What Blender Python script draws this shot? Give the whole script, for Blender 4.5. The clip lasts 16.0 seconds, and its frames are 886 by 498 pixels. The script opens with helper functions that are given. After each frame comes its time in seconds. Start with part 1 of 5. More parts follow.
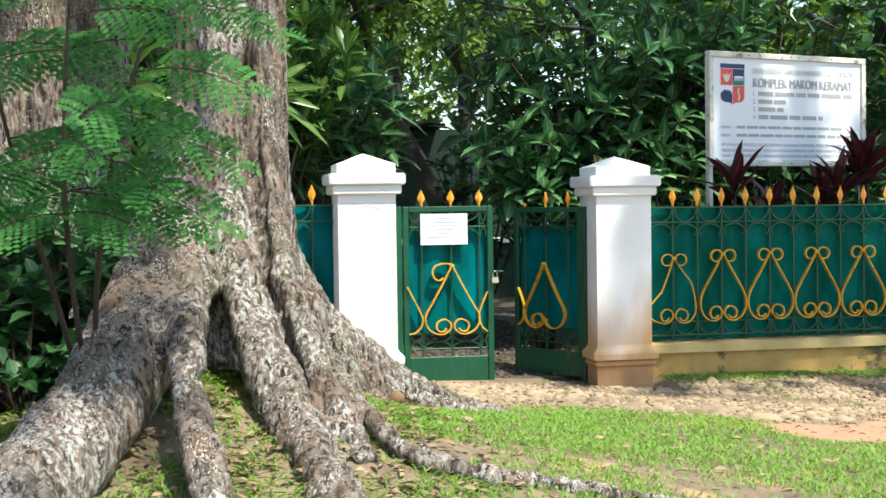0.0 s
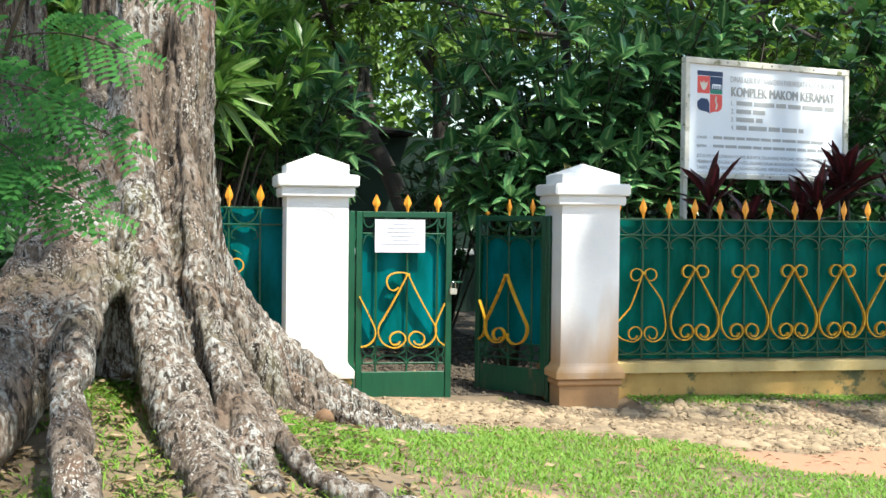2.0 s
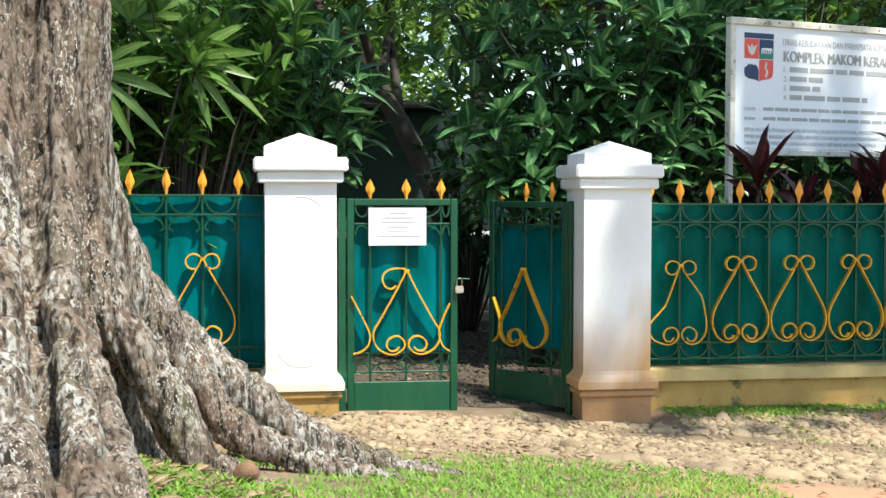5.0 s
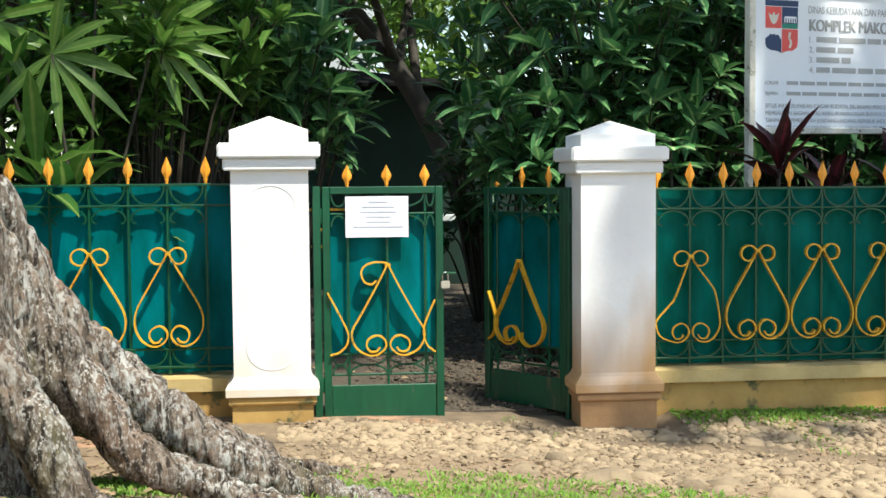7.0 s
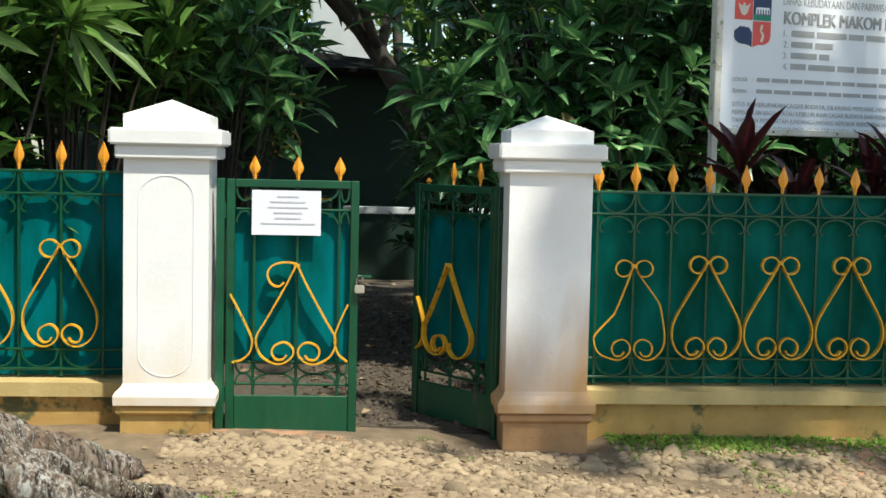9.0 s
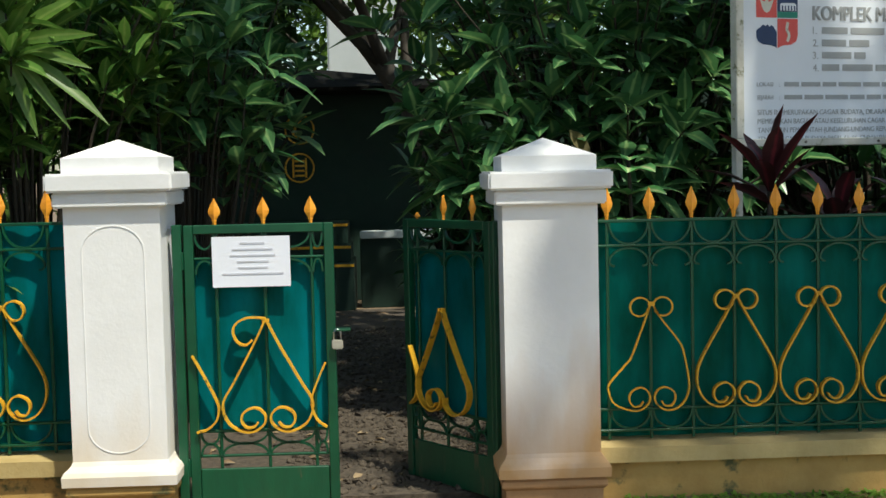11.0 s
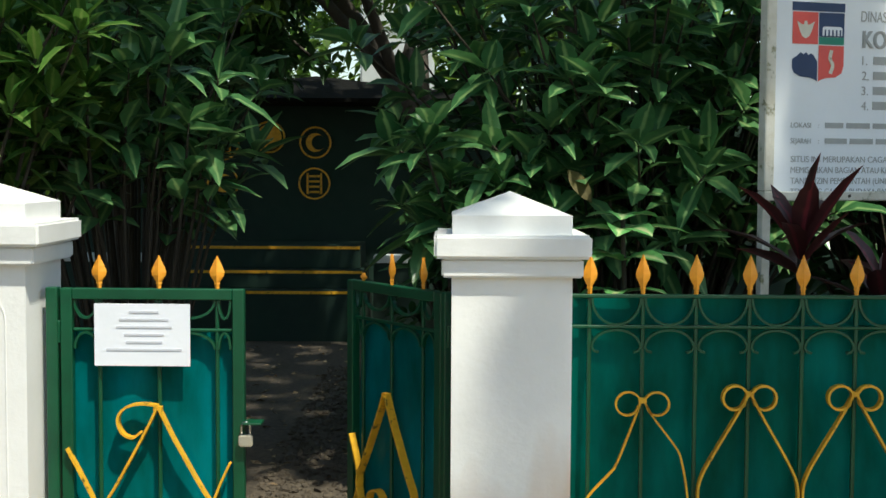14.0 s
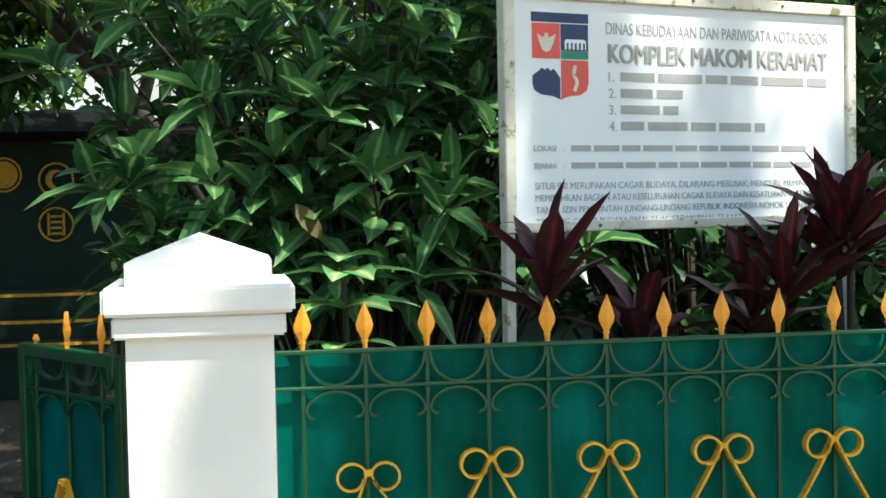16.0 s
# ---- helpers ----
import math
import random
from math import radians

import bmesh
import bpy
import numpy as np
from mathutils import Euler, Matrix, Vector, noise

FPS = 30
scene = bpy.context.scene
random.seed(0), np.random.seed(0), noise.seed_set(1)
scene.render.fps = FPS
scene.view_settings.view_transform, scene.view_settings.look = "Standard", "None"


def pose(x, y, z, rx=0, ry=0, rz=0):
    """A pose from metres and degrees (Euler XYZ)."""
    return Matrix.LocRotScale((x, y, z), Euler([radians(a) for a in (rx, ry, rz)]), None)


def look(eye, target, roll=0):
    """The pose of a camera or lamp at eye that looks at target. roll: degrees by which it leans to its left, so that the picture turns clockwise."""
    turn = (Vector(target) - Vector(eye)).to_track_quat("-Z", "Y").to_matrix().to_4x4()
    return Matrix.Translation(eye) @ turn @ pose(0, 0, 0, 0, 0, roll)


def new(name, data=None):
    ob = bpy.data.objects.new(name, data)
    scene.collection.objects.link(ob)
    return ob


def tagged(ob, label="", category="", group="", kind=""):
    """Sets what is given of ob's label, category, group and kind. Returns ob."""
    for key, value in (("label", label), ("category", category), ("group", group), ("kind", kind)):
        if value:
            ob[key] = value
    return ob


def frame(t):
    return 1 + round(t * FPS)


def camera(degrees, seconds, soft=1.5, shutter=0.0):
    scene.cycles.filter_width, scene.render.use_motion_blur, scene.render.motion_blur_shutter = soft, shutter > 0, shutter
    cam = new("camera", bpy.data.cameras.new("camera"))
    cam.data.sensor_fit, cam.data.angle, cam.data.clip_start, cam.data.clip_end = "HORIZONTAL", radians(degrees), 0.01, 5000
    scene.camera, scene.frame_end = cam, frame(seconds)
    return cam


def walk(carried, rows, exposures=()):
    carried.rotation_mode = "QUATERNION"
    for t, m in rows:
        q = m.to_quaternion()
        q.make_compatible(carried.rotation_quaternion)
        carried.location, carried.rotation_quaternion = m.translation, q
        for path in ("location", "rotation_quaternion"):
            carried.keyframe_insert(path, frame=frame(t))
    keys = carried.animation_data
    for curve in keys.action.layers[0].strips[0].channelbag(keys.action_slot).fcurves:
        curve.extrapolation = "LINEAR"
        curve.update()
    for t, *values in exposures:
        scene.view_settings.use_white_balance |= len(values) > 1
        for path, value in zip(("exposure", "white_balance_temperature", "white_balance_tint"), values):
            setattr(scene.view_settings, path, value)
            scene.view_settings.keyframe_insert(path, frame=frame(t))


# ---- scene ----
cam = camera(38.0, 16.0, soft=1.5, shutter=0.2)
PATH = [
    (0, (-3.035, -7.916, 1.264), (-2.659, -5.953, 1.195), -0.8),
    (0.5, (-3.011, -7.774, 1.26), (-2.575, -5.823, 1.191), -0.4),
    (1, (-3.0, -7.68, 1.26), (-2.557, -5.73, 1.232), -0.7),
    (1.5, (-2.902, -7.592, 1.241), (-2.467, -5.64, 1.219), -0.3),
    (2, (-2.801, -7.499, 1.219), (-2.397, -5.54, 1.171), 0.6),
    (2.5, (-2.708, -7.366, 1.186), (-2.297, -5.41, 1.115), 0.6),
    (3, (-2.592, -7.128, 1.181), (-2.212, -5.166, 1.121), 0.3),
    (5.5, (-2.21, -6.512, 1.308), (-1.955, -4.531, 1.195), 0.0),
    (6, (-2.063, -6.391, 1.313), (-1.95, -4.399, 1.179), 1.4),
    (6.5, (-1.957, -6.268, 1.311), (-1.858, -4.273, 1.196), 0.2),
    (7, (-1.89, -6.128, 1.328), (-1.672, -4.143, 1.205), -0.5),
    (7.5, (-1.741, -6.03, 1.323), (-1.518, -4.046, 1.206), -0.4),
    (8, (-1.585, -5.934, 1.321), (-1.385, -3.948, 1.198), 0.3),
    (10.5, (-1.081, -5.169, 1.441), (-0.977, -3.177, 1.287), 0.1),
    (11, (-1.039, -5.01, 1.448), (-0.949, -3.016, 1.322), -1.3),
    (11.5, (-0.952, -4.846, 1.46), (-0.909, -2.851, 1.32), -0.7),
    (12, (-0.86, -4.703, 1.484), (-0.904, -2.709, 1.328), -0.1),
    (12.5, (-0.811, -4.525, 1.499), (-0.821, -2.532, 1.329), -0.9),
    (13, (-0.792, -4.339, 1.563), (-0.707, -2.349, 1.376), -1.4),
    (13.5, (-0.717, -4.195, 1.582), (-0.66, -2.2, 1.453), -0.9),
    (14, (-0.617, -4.041, 1.618), (-0.624, -2.045, 1.495), 0.3),
    (14.5, (-0.582, -3.87, 1.626), (-0.511, -1.875, 1.516), -0.4),
    (15, (-0.538, -3.695, 1.637), (-0.33, -1.709, 1.52), -1.2),
    (15.5, (-0.436, -3.558, 1.627), (-0.159, -1.58, 1.524), -1.2),
    (16, (-0.335, -3.442, 1.622), (-0.018, -1.468, 1.547), -1.1),
]
walk(cam, [(t, look(eye, target, roll)) for t, eye, target, roll in PATH],
     exposures=((0, 1.0, 6600, 6), (3, 1.05, 6600, 6), (6.5, 0.86, 6650, 6), (8, 0.68, 6750, 5), (10.5, 0.25, 6850, 4), (11.5, 0.15, 6850, 4), (12.5, 0.55, 6900, 3), (13.5, 0.35, 6900, 2), (15, 0.35, 6950, 0), (15.5, 0.6, 6950, 0), (16, 1.02, 7000, 0)))

# ---- world and light ----
SUN_DIR = Vector((0.30, -0.42, 1.0)).normalized()
world = bpy.data.worlds.new("sky")
scene.world = world
world.use_nodes = True
sky = world.node_tree.nodes.new("ShaderNodeTexSky")
sky.sky_type, sky.sun_disc = "NISHITA", False
sky.sun_elevation = math.asin(SUN_DIR.z)
sky.sun_rotation = math.atan2(SUN_DIR.x, SUN_DIR.y)
world.node_tree.links.new(sky.outputs[0], world.node_tree.nodes["Background"].inputs[0])
world.node_tree.nodes["Background"].inputs[1].default_value = 0.15
sun = new("sun", bpy.data.lights.new("sun", "SUN"))
sun.data.energy, sun.data.angle, sun.data.color = 4.5, radians(1.6), (1.0, 0.96, 0.90)
sun.matrix_world = look(SUN_DIR * 30, (0, 0, 0))

# ---- helpers of the scene ----


def part(name, data, material, parent=None, label="", smooth=False):
    """Links a bmesh, or (vertices, faces), as one mesh object."""
    if isinstance(data, bpy.types.Mesh):
        me = data
    else:
        me = bpy.data.meshes.new(name)
        if isinstance(data, bmesh.types.BMesh):
            data.to_mesh(me)
            data.free()
        else:
            me.from_pydata([tuple(v) for v in data[0]], [], data[1])
        if smooth:
            me.polygons.foreach_set("use_smooth", [True] * len(me.polygons))
        if material:
            me.materials.append(material)
    ob = new(name, me)
    if parent:
        ob.parent = parent
    if label:
        ob["label"] = label
    return ob


def thing(name, place, label, category, group="", rz=0.0, kind=""):
    ob = new(name)
    ob.empty_display_size = 0.1
    ob.matrix_world = pose(*place, 0, 0, rz)
    return tagged(ob, label, category, group, kind)


def box(x0, x1, y0, y1, z0, z1, bevel=0.0, segs=2):
    bm = bmesh.new()
    bmesh.ops.create_cube(bm, size=1)
    for v in bm.verts:
        v.co = ((x0 + x1) / 2 + v.co.x * (x1 - x0), (y0 + y1) / 2 + v.co.y * (y1 - y0), (z0 + z1) / 2 + v.co.z * (z1 - z0))
    if bevel:
        bmesh.ops.bevel(bm, geom=bm.edges[:], offset=bevel, segments=segs, affect="EDGES")
    return bm


def stack(levels, cx=0.0, cy=0.0, apex=None):
    """A solid of square rings (half width, half depth, z), closed by a lid or an apex."""
    v, f = [], []
    for a, b, z in levels:
        v += [(cx - a, cy - b, z), (cx + a, cy - b, z), (cx + a, cy + b, z), (cx - a, cy + b, z)]
    for k in range(len(levels) - 1):
        for i in range(4):
            j = (i + 1) % 4
            f.append((4 * k + i, 4 * k + j, 4 * k + 4 + j, 4 * k + 4 + i))
    f.append((3, 2, 1, 0))
    n = 4 * (len(levels) - 1)
    if apex is None:
        f.append((n, n + 1, n + 2, n + 3))
    else:
        v.append((cx, cy, apex))
        f += [(n + i, n + (i + 1) % 4, len(v) - 1) for i in range(4)]
    bm = bmesh.new()
    vs = [bm.verts.new(p) for p in v]
    for q in f:
        bm.faces.new([vs[i] for i in q])
    return bm


def bevelled(bm, offset, segs=2):
    bmesh.ops.bevel(bm, geom=[e for e in bm.edges if e.calc_face_angle(0) > 0.3], offset=offset, segments=segs, affect="EDGES", clamp_overlap=True)
    return bm


def smooth_line(pts, n=5):
    """A Catmull-Rom line through points of any dimension."""
    p = np.array(pts, float)
    p = np.vstack([2 * p[0] - p[1], p, 2 * p[-1] - p[-2]])
    out = []
    for a, b, c, d in zip(p, p[1:], p[2:], p[3:]):
        for t in np.arange(n) / n:
            out.append(0.5 * (2 * b + (c - a) * t + (2 * a - 5 * b + 4 * c - d) * t**2 + (3 * b - a - 3 * c + d) * t**3))
    out.append(p[-2])
    return np.array(out)


def bar2d(pts, w, d, y=0.0):
    """A flat bar bent in the x-z plane: w thick in that plane, d deep along y."""
    p = np.array(pts, float)
    t = np.gradient(p, axis=0)
    t /= np.linalg.norm(t, axis=1)[:, None] + 1e-9
    nrm = np.stack([-t[:, 1], t[:, 0]], 1) * w / 2
    v, f = [], []
    for a, b in zip(p, nrm):
        for s, e in ((1, -1), (1, 1), (-1, 1), (-1, -1)):
            q = a + b * s
            v.append((q[0], y + e * d / 2, q[1]))
    for k in range(len(p) - 1):
        for i in range(4):
            j = (i + 1) % 4
            f.append((4 * k + i, 4 * k + 4 + i, 4 * k + 4 + j, 4 * k + j))
    f += [(0, 1, 2, 3), tuple(4 * (len(p) - 1) + i for i in (3, 2, 1, 0))]
    return v, f


def tube(pts, radii, sides=8):
    """A round tube along 3D points, closed at its ends."""
    p = np.array(pts, float)
    r = np.broadcast_to(np.array(radii, float), len(p))
    t = np.gradient(p, axis=0)
    v, f = [], []
    for k, (a, d) in enumerate(zip(p, t)):
        d = Vector(d).normalized()
        s = d.cross(Vector((0.3, 0.2, 1)) if abs(d.z) < 0.9 else Vector((1, 0.2, 0))).normalized()
        u = s.cross(d)
        for i in range(sides):
            g = 2 * math.pi * i / sides
            v.append(tuple(Vector(a) + (s * math.cos(g) + u * math.sin(g)) * r[k]))
    for k in range(len(p) - 1):
        for i in range(sides):
            j = (i + 1) % sides
            f.append((sides * k + i, sides * k + j, sides * k + sides + j, sides * k + sides + i))
    f += [tuple(range(sides - 1, -1, -1)), tuple(sides * (len(p) - 1) + i for i in range(sides))]
    return v, f


def merge(*pieces):
    v, f = [], []
    for a, b in pieces:
        n = len(v)
        v += list(a)
        f += [tuple(i + n for i in q) for q in b]
    return v, f


# ---- materials ----


def mat(name, c1, c2, scale=6.0, rough=0.7, bump=0.15, bscale=70.0, metal=0.0, spec=0.5, c3=None, t3=0.62, s3=3.0, vary=0.0, stretch=(1, 1, 1), coat=0.0):
    """Two colours mixed by noise, a third in blotches, fine relief; vary: change from piece to piece."""
    m = bpy.data.materials.new(name)
    m.use_nodes = True
    nt = m.node_tree
    N, L = nt.nodes.new, nt.links.new
    b = nt.nodes["Principled BSDF"]
    geo = N("ShaderNodeNewGeometry")
    mp = N("ShaderNodeMapping")
    mp.inputs["Scale"].default_value = stretch
    L(geo.outputs["Position"], mp.inputs[0])

    def noisy(s, detail=6.0, r=0.6):
        n = N("ShaderNodeTexNoise")
        n.inputs["Scale"].default_value, n.inputs["Detail"].default_value, n.inputs["Roughness"].default_value = s, detail, r
        L(mp.outputs[0], n.inputs["Vector"])
        return n.outputs["Fac"]

    def ramp(src, a, z):
        r = N("ShaderNodeMapRange")
        r.inputs["From Min"].default_value, r.inputs["From Max"].default_value = a, z
        L(src, r.inputs["Value"])
        return r.outputs[0]

    def mixc(f, a, c):
        x = N("ShaderNodeMixRGB")
        L(f, x.inputs[0])
        for sock, val in ((x.inputs[1], a), (x.inputs[2], c)):
            if isinstance(val, tuple):
                sock.default_value = (*val, 1)
            else:
                L(val, sock)
        return x.outputs[0]

    col = mixc(ramp(noisy(scale), 0.3, 0.7), c1, c2)
    if c3:
        col = mixc(ramp(noisy(s3, 8, 0.65), t3, t3 + 0.07), col, c3)
    if vary:
        hs = N("ShaderNodeHueSaturation")
        info = N("ShaderNodeObjectInfo")
        L(ramp2(nt, info.outputs["Random"], 1 - vary, 1 + vary), hs.inputs["Value"])
        L(col, hs.inputs["Color"])
        col = hs.outputs[0]
    L(col, b.inputs["Base Color"])
    b.inputs["Roughness"].default_value, b.inputs["Metallic"].default_value = rough, metal
    b.inputs["Specular IOR Level"].default_value = spec
    b.inputs["Coat Weight"].default_value = coat
    L(ramp3(nt, noisy(scale * 3), rough - 0.12, min(1, rough + 0.12)), b.inputs["Roughness"])
    if bump:
        bp = N("ShaderNodeBump")
        bp.inputs["Strength"].default_value, bp.inputs["Distance"].default_value = bump, 0.01
        L(noisy(bscale), bp.inputs["Height"])
        L(bp.outputs[0], b.inputs["Normal"])
    return m


def ramp2(nt, src, lo, hi):
    r = nt.nodes.new("ShaderNodeMapRange")
    r.inputs["To Min"].default_value, r.inputs["To Max"].default_value = lo, hi
    nt.links.new(src, r.inputs["Value"])
    return r.outputs[0]


ramp3 = ramp2


def leaf_mat(name, dark, light, rib, rough=0.42, trans=0.35, ribw=0.14, spread=0.35):
    """A leaf with a paler midrib (uv x = 0.5), its colour changing from leaf to leaf, that lets some light through."""
    m = bpy.data.materials.new(name)
    m.use_nodes = True
    nt = m.node_tree
    N, L = nt.nodes.new, nt.links.new
    b = nt.nodes["Principled BSDF"]
    geo, uv, sep = N("ShaderNodeNewGeometry"), N("ShaderNodeUVMap"), N("ShaderNodeSeparateXYZ")
    L(uv.outputs[0], sep.inputs[0])
    base = N("ShaderNodeMixRGB")
    base.inputs[1].default_value, base.inputs[2].default_value = (*dark, 1), (*light, 1)
    L(geo.outputs["Random Per Island"], base.inputs[0])
    off = N("ShaderNodeMath")
    off.operation = "SUBTRACT"
    off.inputs[1].default_value = 0.5
    L(sep.outputs[0], off.inputs[0])
    ab = N("ShaderNodeMath")
    ab.operation = "ABSOLUTE"
    L(off.outputs[0], ab.inputs[0])
    near = N("ShaderNodeMapRange")
    near.inputs["From Min"].default_value, near.inputs["From Max"].default_value = ribw, ribw * 0.3
    L(ab.outputs[0], near.inputs["Value"])
    mix = N("ShaderNodeMixRGB")
    L(near.outputs[0], mix.inputs[0])
    L(base.outputs[0], mix.inputs[1])
    mix.inputs[2].default_value = (*rib, 1)
    noise_n = N("ShaderNodeTexNoise")
    noise_n.inputs["Scale"].default_value = 25
    L(geo.outputs["Position"], noise_n.inputs["Vector"])
    hs = N("ShaderNodeHueSaturation")
    L(ramp2(nt, noise_n.outputs["Fac"], 1 - spread, 1 + spread), hs.inputs["Value"])
    L(mix.outputs[0], hs.inputs["Color"])
    L(hs.outputs[0], b.inputs["Base Color"])
    b.inputs["Roughness"].default_value = rough
    tr = N("ShaderNodeBsdfTranslucent")
    L(hs.outputs[0], tr.inputs["Color"])
    sh = N("ShaderNodeMixShader")
    sh.inputs[0].default_value = trans
    out = nt.nodes["Material Output"]
    L(b.outputs[0], sh.inputs[1])
    L(tr.outputs[0], sh.inputs[2])
    L(sh.outputs[0], out.inputs[0])
    return m


WHITE = mat("white_wall_paint", (0.80, 0.80, 0.79), (0.72, 0.72, 0.70), 5, 0.75, 0.12, 45, c3=(0.55, 0.50, 0.42), t3=0.72, s3=9)
GREEN = mat("green_enamel", (0.003, 0.075, 0.032), (0.002, 0.05, 0.022), 9, 0.33, 0.08, 90, c3=(0.03, 0.06, 0.03), t3=0.7, s3=20)
GOLD = mat("gold_paint", (0.80, 0.44, 0.03), (0.60, 0.30, 0.018), 25, 0.4, 0.08, 150, c3=(0.16, 0.11, 0.02), t3=0.58, s3=34)
ORANGE = mat("orange_gold_paint", (0.85, 0.36, 0.03), (0.75, 0.28, 0.02), 30, 0.4, 0.05, 120)
CURB = mat("ochre_painted_masonry", (0.50, 0.32, 0.10), (0.35, 0.20, 0.055), 5, 0.85, 0.3, 40, c3=(0.10, 0.10, 0.04), t3=0.53, s3=6)
BASEPAINT = mat("terracotta_stained_plaster", (0.48, 0.27, 0.12), (0.36, 0.20, 0.09), 8, 0.85, 0.3, 40, c3=(0.14, 0.10, 0.06), t3=0.62, s3=7)
STEEL = mat("brushed_steel", (0.55, 0.55, 0.56), (0.42, 0.42, 0.44), 30, 0.3, 0.05, 200, metal=1.0)
BRASS = mat("padlock_body", (0.62, 0.58, 0.50), (0.5, 0.46, 0.38), 30, 0.4, 0.05, 200, metal=0.6)
PAPER = mat("white_paper", (0.82, 0.84, 0.90), (0.76, 0.79, 0.86), 7, 0.6, 0.1, 30)
GREY = mat("grey_print", (0.60, 0.61, 0.67), (0.54, 0.55, 0.61), 20, 0.7, 0.0)
SIGNWHITE = mat("sign_panel_white", (0.80, 0.83, 0.86), (0.74, 0.78, 0.82), 3, 0.5, 0.05, 40)
SIGNGREY = mat("sign_letter_grey", (0.40, 0.41, 0.40), (0.33, 0.34, 0.33), 12, 0.6, 0.0)
SIGNFRAME = mat("weathered_white_frame", (0.72, 0.70, 0.62), (0.55, 0.52, 0.42), 12, 0.7, 0.2, 60, c3=(0.22, 0.22, 0.12), t3=0.57, s3=14)
RED = mat("crest_red", (0.75, 0.10, 0.08), (0.65, 0.09, 0.08), 10, 0.6, 0.0)
NAVY = mat("crest_navy", (0.02, 0.05, 0.13), (0.02, 0.04, 0.1), 10, 0.6, 0.0)
CRESTGREEN = mat("crest_green", (0.02, 0.25, 0.17), (0.02, 0.2, 0.14), 10, 0.6, 0.0)
STONE = mat("river_cobble", (0.335, 0.255, 0.155), (0.19, 0.14, 0.085), 9, 0.9, 0.5, 60, c3=(0.22, 0.16, 0.10), t3=0.6, s3=14, vary=0.22)
ROCK = mat("dark_rock", (0.16, 0.14, 0.11), (0.09, 0.08, 0.065), 8, 0.9, 0.6, 30, c3=(0.06, 0.10, 0.03), t3=0.58, s3=6)
TWIG = mat("brown_stem", (0.055, 0.042, 0.026), (0.028, 0.023, 0.015), 12, 0.85, 0.3, 60)
DARKBARK = mat("dark_bark", (0.055, 0.045, 0.035), (0.03, 0.026, 0.02), 9, 0.9, 0.7, 35)
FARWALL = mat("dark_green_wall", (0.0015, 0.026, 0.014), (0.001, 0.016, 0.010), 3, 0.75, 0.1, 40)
FARWHITE = mat("far_white_wall", (0.62, 0.66, 0.66), (0.5, 0.55, 0.55), 1.5, 0.8, 0.1, 20)
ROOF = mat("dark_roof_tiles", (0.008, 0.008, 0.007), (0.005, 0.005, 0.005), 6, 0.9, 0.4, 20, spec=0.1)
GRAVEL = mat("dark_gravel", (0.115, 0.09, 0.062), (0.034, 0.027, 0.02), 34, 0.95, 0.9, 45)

L_SHRUB = leaf_mat("broad_leaf", (0.036, 0.13, 0.045), (0.10, 0.25, 0.09), (0.26, 0.42, 0.16), 0.30, 0.3)
L_SHRUB2 = leaf_mat("dark_broad_leaf", (0.018, 0.075, 0.02), (0.055, 0.15, 0.04), (0.06, 0.13, 0.05), 0.40, 0.25)
L_FAR = leaf_mat("far_leaf", (0.03, 0.10, 0.015), (0.20, 0.34, 0.05), (0.09, 0.16, 0.04), 0.45, 0.45)
L_STRAP = leaf_mat("strap_leaf", (0.03, 0.11, 0.02), (0.11, 0.23, 0.04), (0.18, 0.28, 0.07), 0.4, 0.35)
L_VARIEG = leaf_mat("variegated_leaf", (0.09, 0.31, 0.09), (0.15, 0.40, 0.12), (0.5, 0.58, 0.28), 0.4, 0.25, 0.2)
L_RED = leaf_mat("purple_red_leaf", (0.030, 0.011, 0.012), (0.065, 0.016, 0.017), (0.15, 0.022, 0.03), 0.36, 0.25)
L_FEATHER = leaf_mat("feathery_leaflet", (0.026, 0.13, 0.028), (0.085, 0.27, 0.055), (0.07, 0.22, 0.045), 0.7, 0.38)
L_FEATHER.node_tree.nodes["Principled BSDF"].inputs["Specular IOR Level"].default_value = 0.2
L_YELLOW = leaf_mat("yellowed_leaf", (0.10, 0.085, 0.012), (0.14, 0.11, 0.015), (0.15, 0.12, 0.025), 0.6, 0.4)
GRASS = leaf_mat("grass_blade", (0.10, 0.25, 0.025), (0.26, 0.42, 0.06), (0.22, 0.38, 0.05), 0.6, 0.45)
LITTER = leaf_mat("dead_leaf", (0.13, 0.08, 0.04), (0.34, 0.25, 0.14), (0.4, 0.3, 0.18), 0.8, 0.2)


def sheet_material(name, dark, light):
    """Teal translucent plastic sheet, the light and dark of soft vertical folds put into its colour."""
    m = mat(name, dark, light, 3.4, 0.34, 0.06, 8, spec=0.07, stretch=(1.6, 1, 0.5))
    nt = m.node_tree
    b, out = nt.nodes["Principled BSDF"], nt.nodes["Material Output"]
    tr, sh = nt.nodes.new("ShaderNodeBsdfTranslucent"), nt.nodes.new("ShaderNodeMixShader")
    nt.links.new(b.inputs["Base Color"].links[0].from_socket, tr.inputs["Color"])
    sh.inputs[0].default_value = 0.3
    nt.links.new(b.outputs[0], sh.inputs[1])
    nt.links.new(tr.outputs[0], sh.inputs[2])
    nt.links.new(sh.outputs[0], out.inputs[0])
    return m


